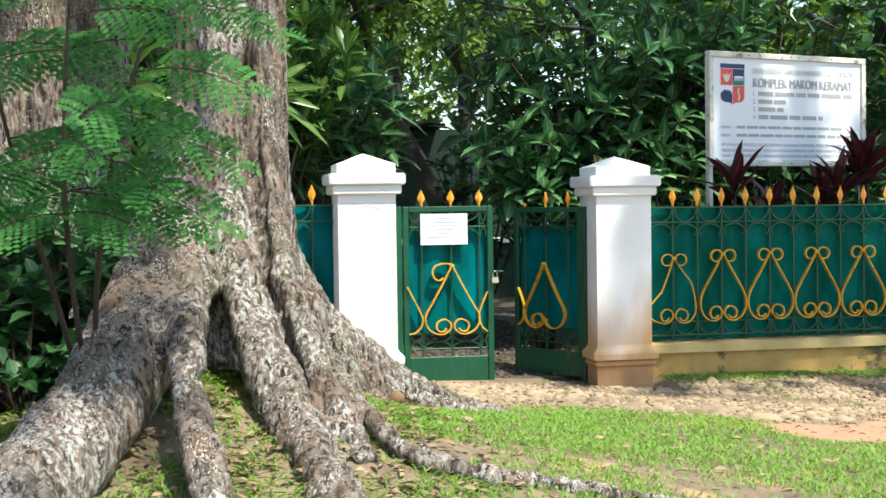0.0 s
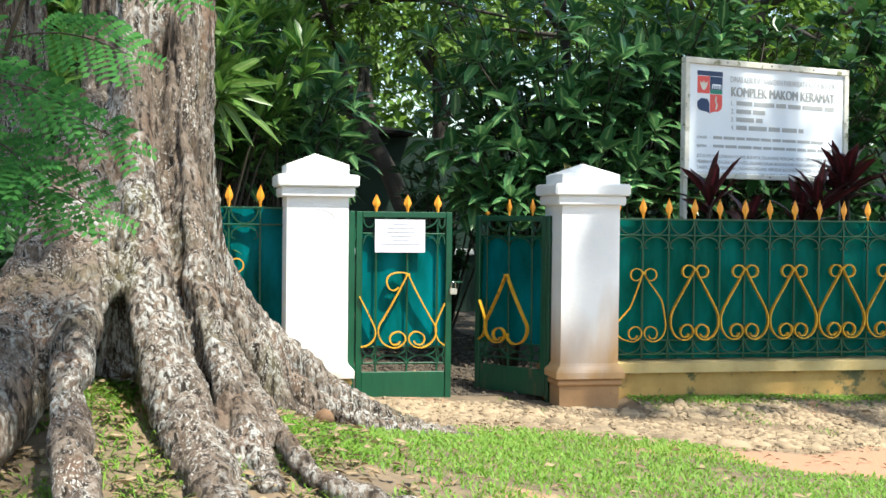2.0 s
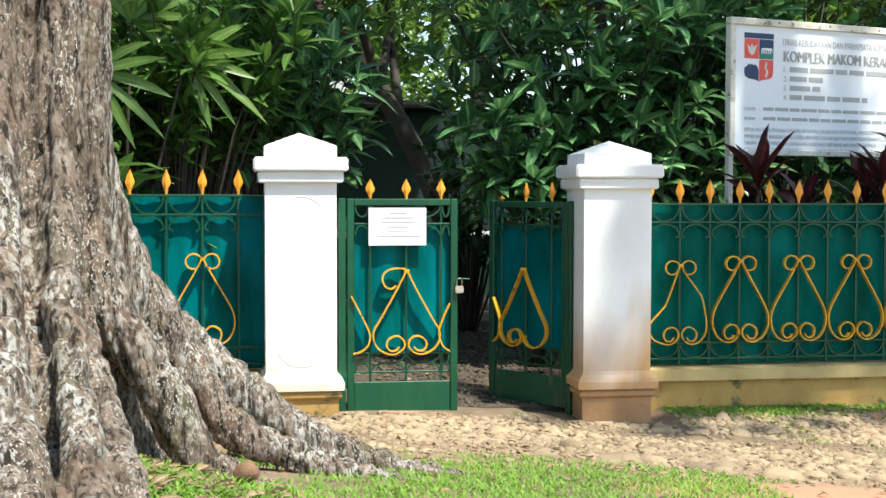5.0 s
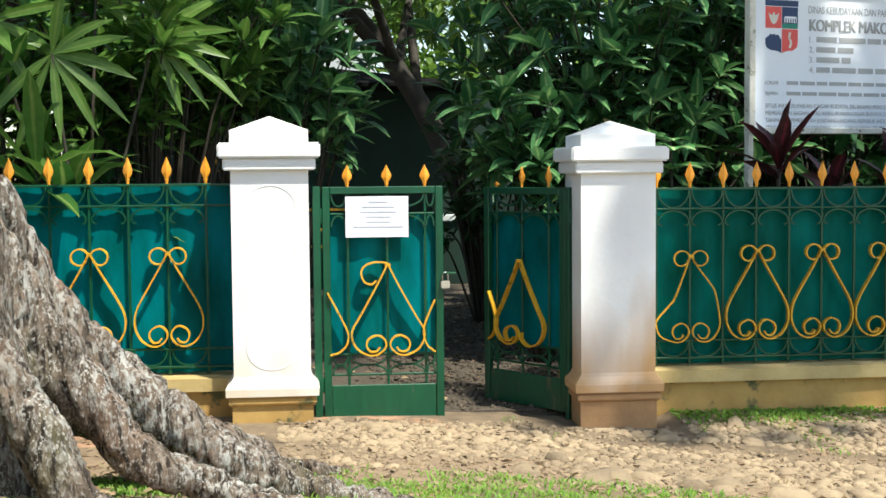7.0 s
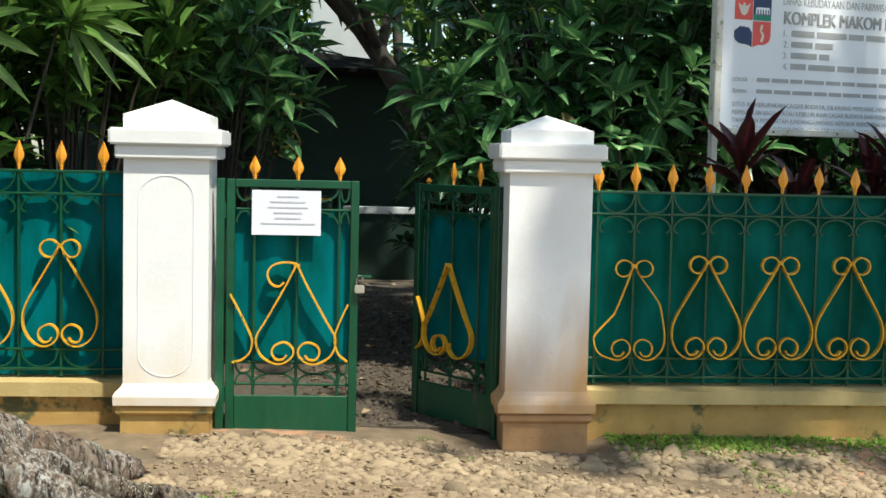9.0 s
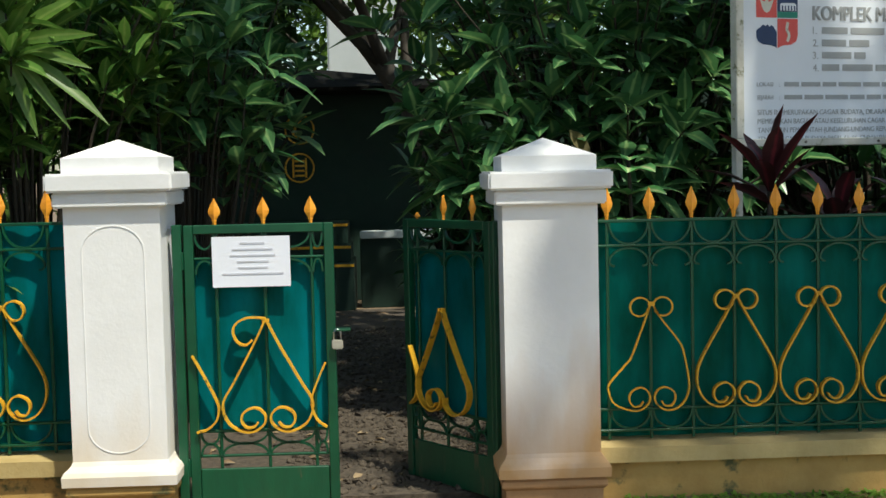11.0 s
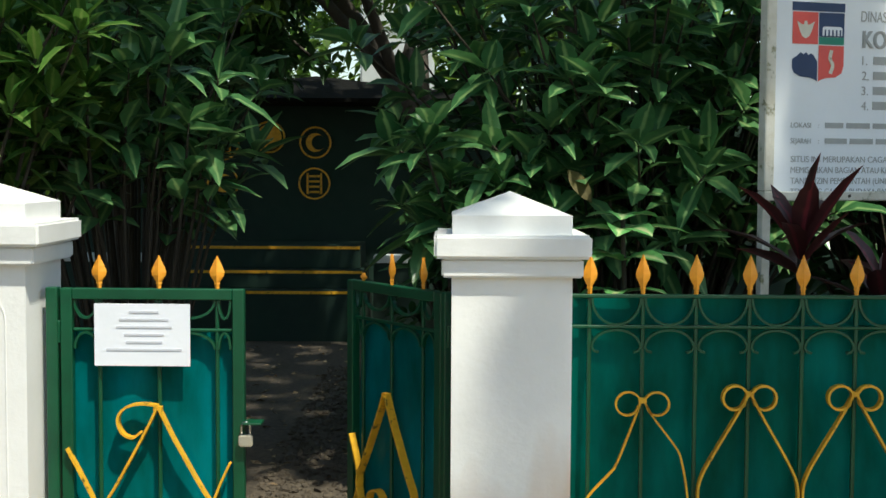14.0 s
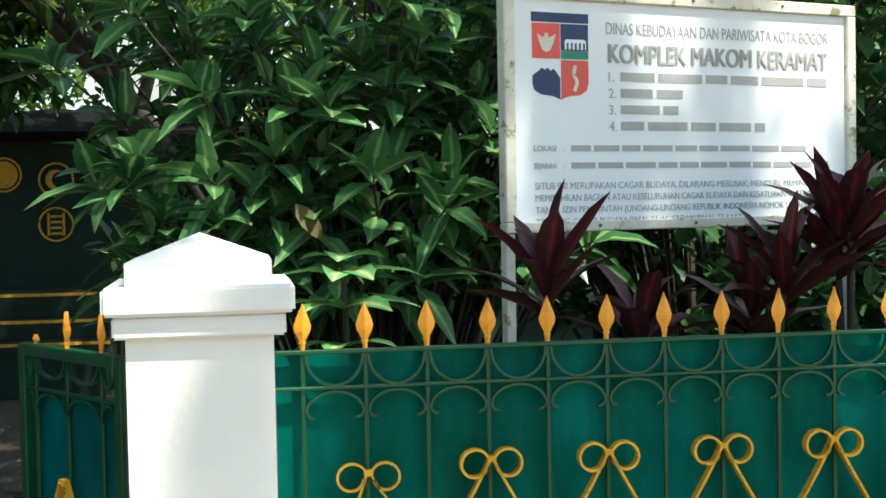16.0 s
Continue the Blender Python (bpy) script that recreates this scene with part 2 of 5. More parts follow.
SHEET = sheet_material("teal_plastic_sheet", (0.0003, 0.085, 0.066), (0.0006, 0.25, 0.285))
SHEET_GREEN = sheet_material("green_teal_plastic_sheet", (0.0003, 0.075, 0.045), (0.0005, 0.21, 0.175))
KICK = mat("worn_green_enamel", (0.004, 0.085, 0.036), (0.003, 0.06, 0.026), 9, 0.36, 0.1, 60, c3=(0.085, 0.085, 0.045), t3=0.56, s3=5, stretch=(2.2, 2.2, 0.5))


def bark_material():
    """Brown fissured bark, flaking, with pale lichen flecks and larger lichen and moss areas."""
    m = bpy.data.materials.new("grey_flaky_bark")
    m.use_nodes = True
    nt = m.node_tree
    N, L = nt.nodes.new, nt.links.new
    b = nt.nodes["Principled BSDF"]
    geo = N("ShaderNodeNewGeometry")

    def noisy(scale, stretch, lo, hi, detail=8.0, to=1.0):
        mp, nz, rg = N("ShaderNodeMapping"), N("ShaderNodeTexNoise"), N("ShaderNodeMapRange")
        mp.inputs["Scale"].default_value = stretch
        nz.inputs["Scale"].default_value, nz.inputs["Detail"].default_value, nz.inputs["Roughness"].default_value = scale, detail, 0.6
        rg.inputs["From Min"].default_value, rg.inputs["From Max"].default_value, rg.inputs["To Max"].default_value = lo, hi, to
        L(geo.outputs["Position"], mp.inputs[0])
        L(mp.outputs[0], nz.inputs["Vector"])
        L(nz.outputs["Fac"], rg.inputs["Value"])
        return rg.outputs[0], nz.outputs["Fac"]

    def times(x, y):
        q = N("ShaderNodeMath")
        q.operation = "MULTIPLY"
        L(x, q.inputs[0])
        L(y, q.inputs[1])
        return q.outputs[0]

    def over(col, fac, tone):
        x = N("ShaderNodeMixRGB")
        L(fac, x.inputs[0])
        if isinstance(col, tuple):
            x.inputs[1].default_value = (*col, 1)
        else:
            L(col, x.inputs[1])
        x.inputs[2].default_value = (*tone, 1)
        return x.outputs[0]

    plates, plates_h = noisy(22, (1, 1, 0.22), 0.38, 0.60)
    cracks, cracks_h = noisy(55, (1, 1, 0.18), 0.49, 0.40)
    flecks, flecks_h = noisy(150, (1, 1, 0.5), 0.54, 0.60, 5)
    fleck_area, _ = noisy(9, (1, 1, 0.4), 0.42, 0.60, 5)
    crust, _ = noisy(60, (1, 1, 0.5), 0.48, 0.58)
    area, _ = noisy(3.4, (1, 1, 0.35), 0.43, 0.58, 4)
    moss, _ = noisy(4.5, (1, 1, 0.5), 0.56, 0.68, 8, 0.75)
    rust, _ = noisy(5.0, (1, 1, 0.5), 0.52, 0.66, 8, 0.65)
    col = over((0.10, 0.072, 0.050), plates, (0.26, 0.20, 0.148))
    col = over(col, rust, (0.27, 0.155, 0.095))
    col = over(col, moss, (0.13, 0.12, 0.055))
    col = over(col, times(crust, area), (0.52, 0.51, 0.46))
    col = over(col, cracks, (0.038, 0.028, 0.020))
    col = over(col, times(flecks, fleck_area), (0.56, 0.53, 0.47))
    L(col, b.inputs["Base Color"])
    b.inputs["Roughness"].default_value = 0.9
    b.inputs["Specular IOR Level"].default_value = 0.3
    below = None
    for h, dist, st in ((plates_h, 0.04, 0.8), (cracks_h, 0.03, 0.8), (flecks_h, 0.012, 0.7)):
        bp = N("ShaderNodeBump")
        bp.inputs["Strength"].default_value, bp.inputs["Distance"].default_value = st, dist
        L(h, bp.inputs["Height"])
        if below:
            L(below, bp.inputs["Normal"])
        below = bp.outputs[0]
    L(below, b.inputs["Normal"])
    return m


BARK = bark_material()


def ground_material():
    """Earth, red soil and dry litter in uneven patches."""
    m = mat("garden_earth", (0.24, 0.175, 0.105), (0.11, 0.08, 0.05), 7, 0.95, 1.0, 40, c3=(0.46, 0.25, 0.14), t3=0.58, s3=1.6)
    nt = m.node_tree
    N, L = nt.nodes.new, nt.links.new
    b, geo = nt.nodes["Principled BSDF"], nt.nodes["Geometry"]
    sep, nz, ad, up, dn, mul, mx = N("ShaderNodeSeparateXYZ"), N("ShaderNodeTexNoise"), N("ShaderNodeMath"), N("ShaderNodeMapRange"), N("ShaderNodeMapRange"), N("ShaderNodeMath"), N("ShaderNodeMixRGB")
    L(geo.outputs["Position"], sep.inputs[0])
    L(geo.outputs["Position"], nz.inputs["Vector"])
    nz.inputs["Scale"].default_value, nz.inputs["Detail"].default_value = 2.2, 9
    ad.operation = "MULTIPLY_ADD"
    ad.inputs[1].default_value = 1.1
    L(nz.outputs["Fac"], ad.inputs[0])
    L(sep.outputs[1], ad.inputs[2])
    up.inputs["From Min"].default_value, up.inputs["From Max"].default_value = -1.45, -1.1
    # sand fades by the fence: dark soil, plus the shade there put into colour
    dn.inputs["From Min"].default_value, dn.inputs["From Max"].default_value = -0.2, -0.55
    mul.operation = "MULTIPLY"
    for r in (up, dn):
        L(ad.outputs[0], r.inputs["Value"])
    L(up.outputs[0], mul.inputs[0])
    L(dn.outputs[0], mul.inputs[1])
    L(mul.outputs[0], mx.inputs[0])
    L(b.inputs["Base Color"].links[0].from_socket, mx.inputs[1])
    sand, snz = N("ShaderNodeMixRGB"), N("ShaderNodeTexNoise")
    snz.inputs["Scale"].default_value, snz.inputs["Detail"].default_value = 24, 10
    L(geo.outputs["Position"], snz.inputs["Vector"])
    L(snz.outputs["Fac"], sand.inputs[0])
    sand.inputs[1].default_value, sand.inputs[2].default_value = (0.13, 0.085, 0.052, 1), (0.36, 0.26, 0.155, 1)
    L(sand.outputs[0], mx.inputs[2])
    dist, sub_, rr, rm = N("ShaderNodeVectorMath"), N("ShaderNodeVectorMath"), N("ShaderNodeMapRange"), N("ShaderNodeMixRGB")
    sub_.operation, dist.operation = "MULTIPLY_ADD", "LENGTH"
    sub_.inputs[1].default_value, sub_.inputs[2].default_value = (0.55, 1.6, 0), (-0.16, 3.36, 0)
    L(geo.outputs["Position"], sub_.inputs[0])
    L(sub_.outputs[0], dist.inputs[0])
    wob = N("ShaderNodeMath")
    wob.operation = "MULTIPLY_ADD"
    wob.inputs[1].default_value = 0.9
    L(nz.outputs["Fac"], wob.inputs[0])
    L(dist.outputs["Value"], wob.inputs[2])
    rr.inputs["From Min"].default_value, rr.inputs["From Max"].default_value = 1.15, 0.95
    L(wob.outputs[0], rr.inputs["Value"])
    L(rr.outputs[0], rm.inputs[0])
    L(mx.outputs[0], rm.inputs[1])
    rm.inputs[2].default_value = (0.40, 0.215, 0.125, 1)
    L(rm.outputs[0], b.inputs["Base Color"])
    return m


EARTH = ground_material()

# ---- ground ----
TREE_X, TREE_Y = -3.0, -3.5


def ground_z(x, y):
    d2 = (x - TREE_X) ** 2 + (y - TREE_Y) ** 2
    mound = 0.43 * math.exp(-d2 / 5.2)
    mound += 0.20 * math.exp(-((x + 3.05) ** 2 + (y + 3.6) ** 2) / 0.45)
    n = noise.noise((x * 0.9, y * 0.9, 0.3)) * 0.03 + noise.noise((x * 3.5, y * 3.5, 1.7)) * 0.012
    edge = 1.0 if y < -0.35 else max(0.25, 1 - (y + 0.35) * 2)
    rise = min(1.0, max(0.0, (y + 1.1) / 0.9))
    rise = 0.065 * rise * rise * (3 - 2 * rise) * (0.55 if abs(x + 0.5) < 0.35 else 1.0)
    return 0.075 + (mound if y < 0.2 else 0.0) + (rise if y < 0.0 else 0.03) + n * edge


def ground():
    xs = np.concatenate([[-400, -120, -40, -18, -11, -8], np.arange(-6.5, 4.6, 0.07), [5.5, 7, 10, 18, 40, 120, 400]])
    ys = np.concatenate([[-400, -120, -40, -20, -13, -10], np.arange(-8.5, 1.5, 0.07), [2.5, 4, 6, 9, 13, 20, 40, 120, 400]])
    v = [(x, y, ground_z(x, y)) for y in ys for x in xs]
    w = len(xs)
    f = [(j * w + i, j * w + i + 1, j * w + w + i + 1, j * w + w + i) for j in range(len(ys) - 1) for i in range(w - 1)]
    return tagged(part("ground", (v, f), EARTH, smooth=True), "brown and reddish bare earth rising to a mound at the tree", "ground", kind="structure")


ground()
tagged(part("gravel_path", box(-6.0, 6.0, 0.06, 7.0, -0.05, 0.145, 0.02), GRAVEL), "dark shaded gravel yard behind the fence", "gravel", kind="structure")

# ---- pillars ----


def pillar(x, base, dz, a, label, shaft_m, plinth_m, medallion):
    """base raises the foot, dz the cap; a is the shaft's half width."""
    p = thing("gate_pillar", (x, -0.105, 0), label, "pillar", "gate pillars")
    b = base
    part("plinth", bevelled(stack([(0.181, 0.181, 0.0), (0.183, 0.183, 0.238 + b), (0.197, 0.197, 0.249 + b), (0.199, 0.199, 0.256 + b), (0.197, 0.197, 0.273 + b), (0.184, 0.184, 0.2855 + b)]), 0.004), plinth_m, p, "ochre stained plaster plinth")
    part("shaft", bevelled(stack([(0.209, 0.209, 0.286 + b), (0.211, 0.211, 0.322 + b), (0.203, 0.203, 0.338 + b), (a + 0.008, a + 0.008, 0.358 + b), (a, a, 0.374 + b), (a, a, 1.312 + dz)]), 0.006), shaft_m, p, "white painted shaft, stained towards its foot")
    part("lower_slab", box(-0.207, 0.207, -0.203, 0.203, 1.312 + dz, 1.368 + dz, 0.006), WHITE, p)
    part("upper_slab", box(-0.229, 0.229, -0.224, 0.224, 1.368 + dz, 1.437 + dz, 0.008), WHITE, p)
    part("cap", bevelled(stack([(0.176, 0.172, 1.437 + dz), (0.176, 0.172, 1.493 + dz)], apex=1.562 + dz), 0.006), WHITE, p, "low pyramid cap of white plaster")
    if medallion:
        w = 0.113
        pts = [(-w, z) for z in (0.56, 0.8, 1.02)] + [(w * math.cos(g), 1.17 + 0.094 * math.sin(g)) for g in np.linspace(math.pi, 0, 13)]
        pts += [(w, z) for z in (1.0, 0.8, 0.56)] + [(w * math.cos(g), 0.52 + 0.094 * math.sin(g)) for g in np.linspace(0, -math.pi, 13)] + [(-w, 0.55)]
        part("panel_moulding", bar2d(pts, 0.003, 0.004, -a - 0.0003), WHITE, p, "thin rounded panel line in the plaster")
    return p


def shaft_material(name, top, foot, tone):
    """White paint with soil stain climbing unevenly from the foot."""
    m = mat(name, (0.84, 0.835, 0.82), (0.78, 0.775, 0.755), 5, 0.7, 0.12, 45, c3=(0.66, 0.58, 0.45), t3=0.70, s3=7)
    nt = m.node_tree
    N, L = nt.nodes.new, nt.links.new
    b = nt.nodes["Principled BSDF"]
    geo = nt.nodes["Geometry"]
    sep, n, add, r, mx = N("ShaderNodeSeparateXYZ"), N("ShaderNodeTexNoise"), N("ShaderNodeMath"), N("ShaderNodeMapRange"), N("ShaderNodeMixRGB")
    n.inputs["Scale"].default_value, n.inputs["Detail"].default_value = 6, 8
    mp = N("ShaderNodeMapping")
    mp.inputs["Scale"].default_value = (1, 1, 0.3)
    L(geo.outputs["Position"], mp.inputs[0])
    L(mp.outputs[0], n.inputs["Vector"])
    L(geo.outputs["Position"], sep.inputs[0])
    add.operation, add.use_clamp = "MULTIPLY_ADD", False
    add.inputs[1].default_value = -0.55
    L(n.outputs["Fac"], add.inputs[0])
    L(sep.outputs[2], add.inputs[2])
    r.inputs["From Min"].default_value, r.inputs["From Max"].default_value = top, foot
    L(add.outputs[0], r.inputs["Value"])
    L(r.outputs[0], mx.inputs[0])
    L(b.inputs["Base Color"].links[0].from_socket, mx.inputs[1])
    mx.inputs[2].default_value = (*tone, 1)
    L(mx.outputs[0], b.inputs["Base Color"])
    return m


SHAFT_CLEAN = shaft_material("white_paint_slightly_stained", 0.36, -0.25, (0.66, 0.50, 0.28))
SHAFT_STAINED = shaft_material("white_paint_soil_stained", 0.50, 0.06, (0.58, 0.34, 0.15))
PILLAR_L = pillar(-2.031, 0.024, 0.02, 0.174, "white plastered gate pillar with a rounded panel line, sunlit", SHAFT_CLEAN, CURB, True)
PILLAR_R = pillar(-0.427, 0.0, -0.008, 0.177, "white plastered gate pillar with soil stained foot", SHAFT_STAINED, BASEPAINT, False)

# ---- fences ----
STEP = 0.168


def spear_mesh():
    """A cast spear head: round stem, swelling to a diamond with a ridge."""
    prof = [(0.0, 0.007), (0.014, 0.007), (0.018, 0.010), (0.024, 0.008), (0.05, 0.021), (0.064, 0.0235), (0.085, 0.017), (0.11, 0.007), (0.126, 0.001)]
    v, f = [], []
    for z, r in prof:
        d = min(0.009, 0.006 + r * 0.15)
        v += [(-r, 0, z), (0, -d, z), (r, 0, z), (0, d, z)]
    for k in range(len(prof) - 1):
        f += [(4 * k + i, 4 * k + (i + 1) % 4, 4 * k + 4 + (i + 1) % 4, 4 * k + 4 + i) for i in range(4)]
    f += [(3, 2, 1, 0)]
    return v, f


def mesh_of(name, data, material, smooth=False):
    me = bpy.data.meshes.new(name)
    me.from_pydata([tuple(v) for v in data[0]], [], data[1])
    me.materials.append(material)
    if smooth:
        me.polygons.foreach_set("use_smooth", [True] * len(me.polygons))
    return me


CURL = [(0.046 + r * math.cos(g), -0.018 + r * math.sin(g)) for g, r in zip(np.radians(np.arange(155, -190, -30)), np.linspace(0.042, 0.033, 12))]
FLANK = [(0.006, -0.008), (0.05, -0.09), (0.108, -0.19), (0.144, -0.258), (0.158, -0.31), (0.153, -0.365), (0.126, -0.413)]
STRAIGHT = [(0.004, -0.006), (0.040, -0.09), (0.088, -0.19), (0.124, -0.262), (0.150, -0.312), (0.153, -0.36), (0.130, -0.410)]
BENT_LEFT = [(0.006, -0.008), (0.026, -0.07), (0.078, -0.21), (0.10, -0.244), (0.168, -0.322), (0.173, -0.36), (0.15, -0.41)]
BENT_RIGHT = [(0.006, -0.008), (0.035, -0.06), (0.098, -0.145), (0.124, -0.195), (0.146, -0.32), (0.142, -0.375), (0.12, -0.415)]
VOLUTE = [(0.085, -0.438), (0.045, -0.436), (0.014, -0.408), (0.010, -0.376), (0.030, -0.350), (0.056, -0.346), (0.085, -0.364), (0.092, -0.394), (0.076, -0.421), (0.050, -0.420), (0.036, -0.402)]
HOOKED = [(0.048, -0.080), (0.070, -0.098), (0.098, -0.085), (0.112, -0.045), (0.098, -0.010), (0.06, 0.008), (0.012, 0.006)]


def leg(points, side, w=0.007, d=0.027):
    """One side of a lyre scroll, hanging from its tie point, as a flat strip on edge."""
    return mesh_of("scroll_leg", bar2d(smooth_line([(side * x, z) for x, z in points], 4), w, d), GOLD)


LEG_R, LEG_L = (leg(CURL[::-1] + FLANK + VOLUTE, s) for s in (1, -1))
LEG_R0, LEG_L0 = (leg(STRAIGHT + VOLUTE, s) for s in (1, -1))
LEG_CUT = leg(STRAIGHT + VOLUTE[:4], 1)
LEG_C = leg(HOOKED + STRAIGHT + VOLUTE, -1)
LEG_BR = leg(CURL[::-1] + BENT_RIGHT + VOLUTE, 1, 0.006, 0.014)
LEG_BL = leg(CURL[::-1] + BENT_LEFT + VOLUTE, -1, 0.006, 0.014)
SPEAR = mesh_of("spear_tip", spear_mesh(), ORANGE)


def arc_points(w, h, curl=True):
    """A hanging bowl between two bars, its ends turned in."""
    g = np.linspace(math.pi, 2 * math.pi, 13)
    p = [(w / 2 * math.cos(a), h * math.sin(a)) for a in g]
    if curl:
        p = [(-w / 2 + 0.022, 0.016), (-w / 2 + 0.008, 0.012)] + p + [(w / 2 - 0.008, 0.012), (w / 2 - 0.022, 0.016)]
    return p


BOWL = mesh_of("bowl_scroll", bar2d(arc_points(STEP - 0.014, 0.085, False), 0.0075, 0.014), GREEN)
HOOD = mesh_of("hood_scroll", bar2d([(x, -z) for x, z in arc_points(STEP - 0.014, 0.055)], 0.0075, 0.014), GREEN)
BOWL_S = mesh_of("bowl_scroll", bar2d(arc_points(STEP - 0.014, 0.072, False), 0.0075, 0.014), GREEN)


def at(ob, x, y, z):
    ob.location = (x, y, z)
    return ob


def wavy_sheet(x0, x1, z0, z1, y, amp=0.006):
    n = max(8, int((x1 - x0) / 0.03))
    v, f = [], []
    for j in range(9):
        z = z0 + (z1 - z0) * j / 8
        for i in range(n + 1):
            x = x0 + (x1 - x0) * i / n
            dy = amp * (noise.noise((x * 7, z * 1.2, y)) + 0.6 * noise.noise((x * 17, z * 3, 5 + y)))
            v.append((x, y + dy, z))
    w = n + 1
    f = [(j * w + i, j * w + i + 1, j * w + w + i + 1, j * w + w + i) for j in range(8) for i in range(n)]
    m = len(v)
    v += [(a, b + 0.002, c) for a, b, c in v]
    f += [tuple(m + i for i in q[::-1]) for q in f]
    return v, f


def fence(first, count, phase, ztop, zlow, x0, x1, label, step=STEP):
    """A run of railing: bars at first + k * step; every second one, from phase on, carries a lyre scroll."""
    p = thing("iron_fence", ((x0 + x1) / 2, 0, zlow), label, "fence", "street fence")
    ox, oz = (x0 + x1) / 2, zlow
    for nm, z, h in (("top_rail", ztop, 0.012), ("upper_rail", ztop - 0.098, 0.010), ("scroll_rail", zlow + 0.129, 0.010), ("bottom_rail", zlow + 0.044, 0.010)):
        part(nm, box(x0 - ox, x1 - ox, -0.012, 0.012, z - h - oz, z - oz, 0.002, 1), GREEN, p)
    barm = None
    for k in range(count):
        x = first + k * step
        if barm is None:
            barm = part("bar", box(-0.006, 0.006, -0.006, 0.006, zlow + 0.005 - oz, ztop - oz, 0.0015, 1), GREEN, p)
            b = barm
        else:
            b = part("bar", barm.data, None, p)
        at(b, x - ox, 0, 0)
        s = part("spear_tip", SPEAR, None, b)
        at(s, 0, 0, ztop - oz)
        s.rotation_euler = (0, radians(random.uniform(-1.5, 1.5)), radians(random.uniform(-8, 8)))
        if k < count - 1:
            m = x + step / 2 - ox
            at(part("bowl_scroll", BOWL, None, p), m, -0.004, ztop - 0.012 - oz)
            at(part("hood_scroll", HOOD, None, p), m, -0.004, ztop - 0.168 - oz)
            at(part("bowl_scroll", BOWL_S, None, p), m, -0.004, zlow + 0.118 - oz)
        if k % 2 == phase:
            bent = k == 1 and x > -1
            g = part("lyre_scroll", bar2d([(-0.012, -0.004), (0.012, -0.004)], 0.016, 0.022, 0), GOLD, p, "thin bent gold lyre scroll" if bent else "gold painted wrought lyre scroll")
            slip = max(0, k // 2 - 1) if x > -1 else 0
            at(g, x - ox - 0.005 * min(slip, 5), -0.021, (ztop - (0.330 if bent else 0.308) + 0.002 * min(slip, 4) if x > -1 else ztop - 0.322) - oz)
            g.scale = (1.0, 1.0, 0.97 if bent else 1.0)
            part("scroll_leg", LEG_BR if bent else LEG_R, None, g)
            part("scroll_leg", LEG_BL if bent else LEG_L, None, g)
    part("sheet", wavy_sheet(x0 - ox, x1 - ox, zlow + 0.008 - oz, ztop - 0.006 - oz, 0.03, 0.013), SHEET_GREEN if x1 > 0 else SHEET, p, "teal translucent plastic sheet fixed behind the bars", True)
    return p


FENCE_R = fence(-STEP, 32, 1, 1.230, 0.355, -0.245, 5.15, "green iron railing with orange spear tips, gold scrolls and teal sheet")
FENCE_L = fence(-2.335 - 18 * 0.179, 19, 1, 1.274, 0.372, -5.6, -2.205, "green iron railing beside the tree, gold scrolls and teal sheet", 0.179)


def kerb_wall(x0, x1, top, label):
    p = thing("fence_wall", ((x0 + x1) / 2, -0.02, 0), label, "low wall", kind="")
    h = (x1 - x0) / 2
    n = int((x1 - x0) / 0.2)

    def slab(y0, y1, z0, z1, wob):
        v, f = [], []
        for i in range(n + 1):
            x = -h + 2 * h * i / n
            d = noise.noise((x * 2.0, z1 * 3, 3.0)) * wob
            v += [(x, y0 + d, z0), (x, y0 + d, z1 + d), (x, y1, z1 + d), (x, y1, z0)]
        for i in range(n):
            f += [(4 * i + a, 4 * i + 4 + a, 4 * i + 4 + (a + 1) % 4, 4 * i + (a + 1) % 4) for a in range(4)]
        f += [(0, 1, 2, 3), tuple(4 * n + a for a in (3, 2, 1, 0))]
        return v, f

    part("wall_body", slab(-0.075, 0.10, -0.1, top - 0.060, 0.008), CURB, p, "ochre painted masonry, mossy at its foot")
    part("coping", slab(-0.105, 0.12, top - 0.060, top, 0.004), COPING, p, "pale ochre coping")
    return p


COPING = mat("pale_ochre_coping", (0.54, 0.42, 0.19), (0.42, 0.31, 0.12), 6, 0.85, 0.3, 40, c3=(0.2, 0.18, 0.08), t3=0.64, s3=7)
kerb_wall(-0.245, 5.15, 0.352, "low ochre masonry wall carrying the railing")
kerb_wall(-5.6, -2.205, 0.370, "low ochre masonry wall beside the tree")

# ---- gate ----
W, H = 0.562, 1.088


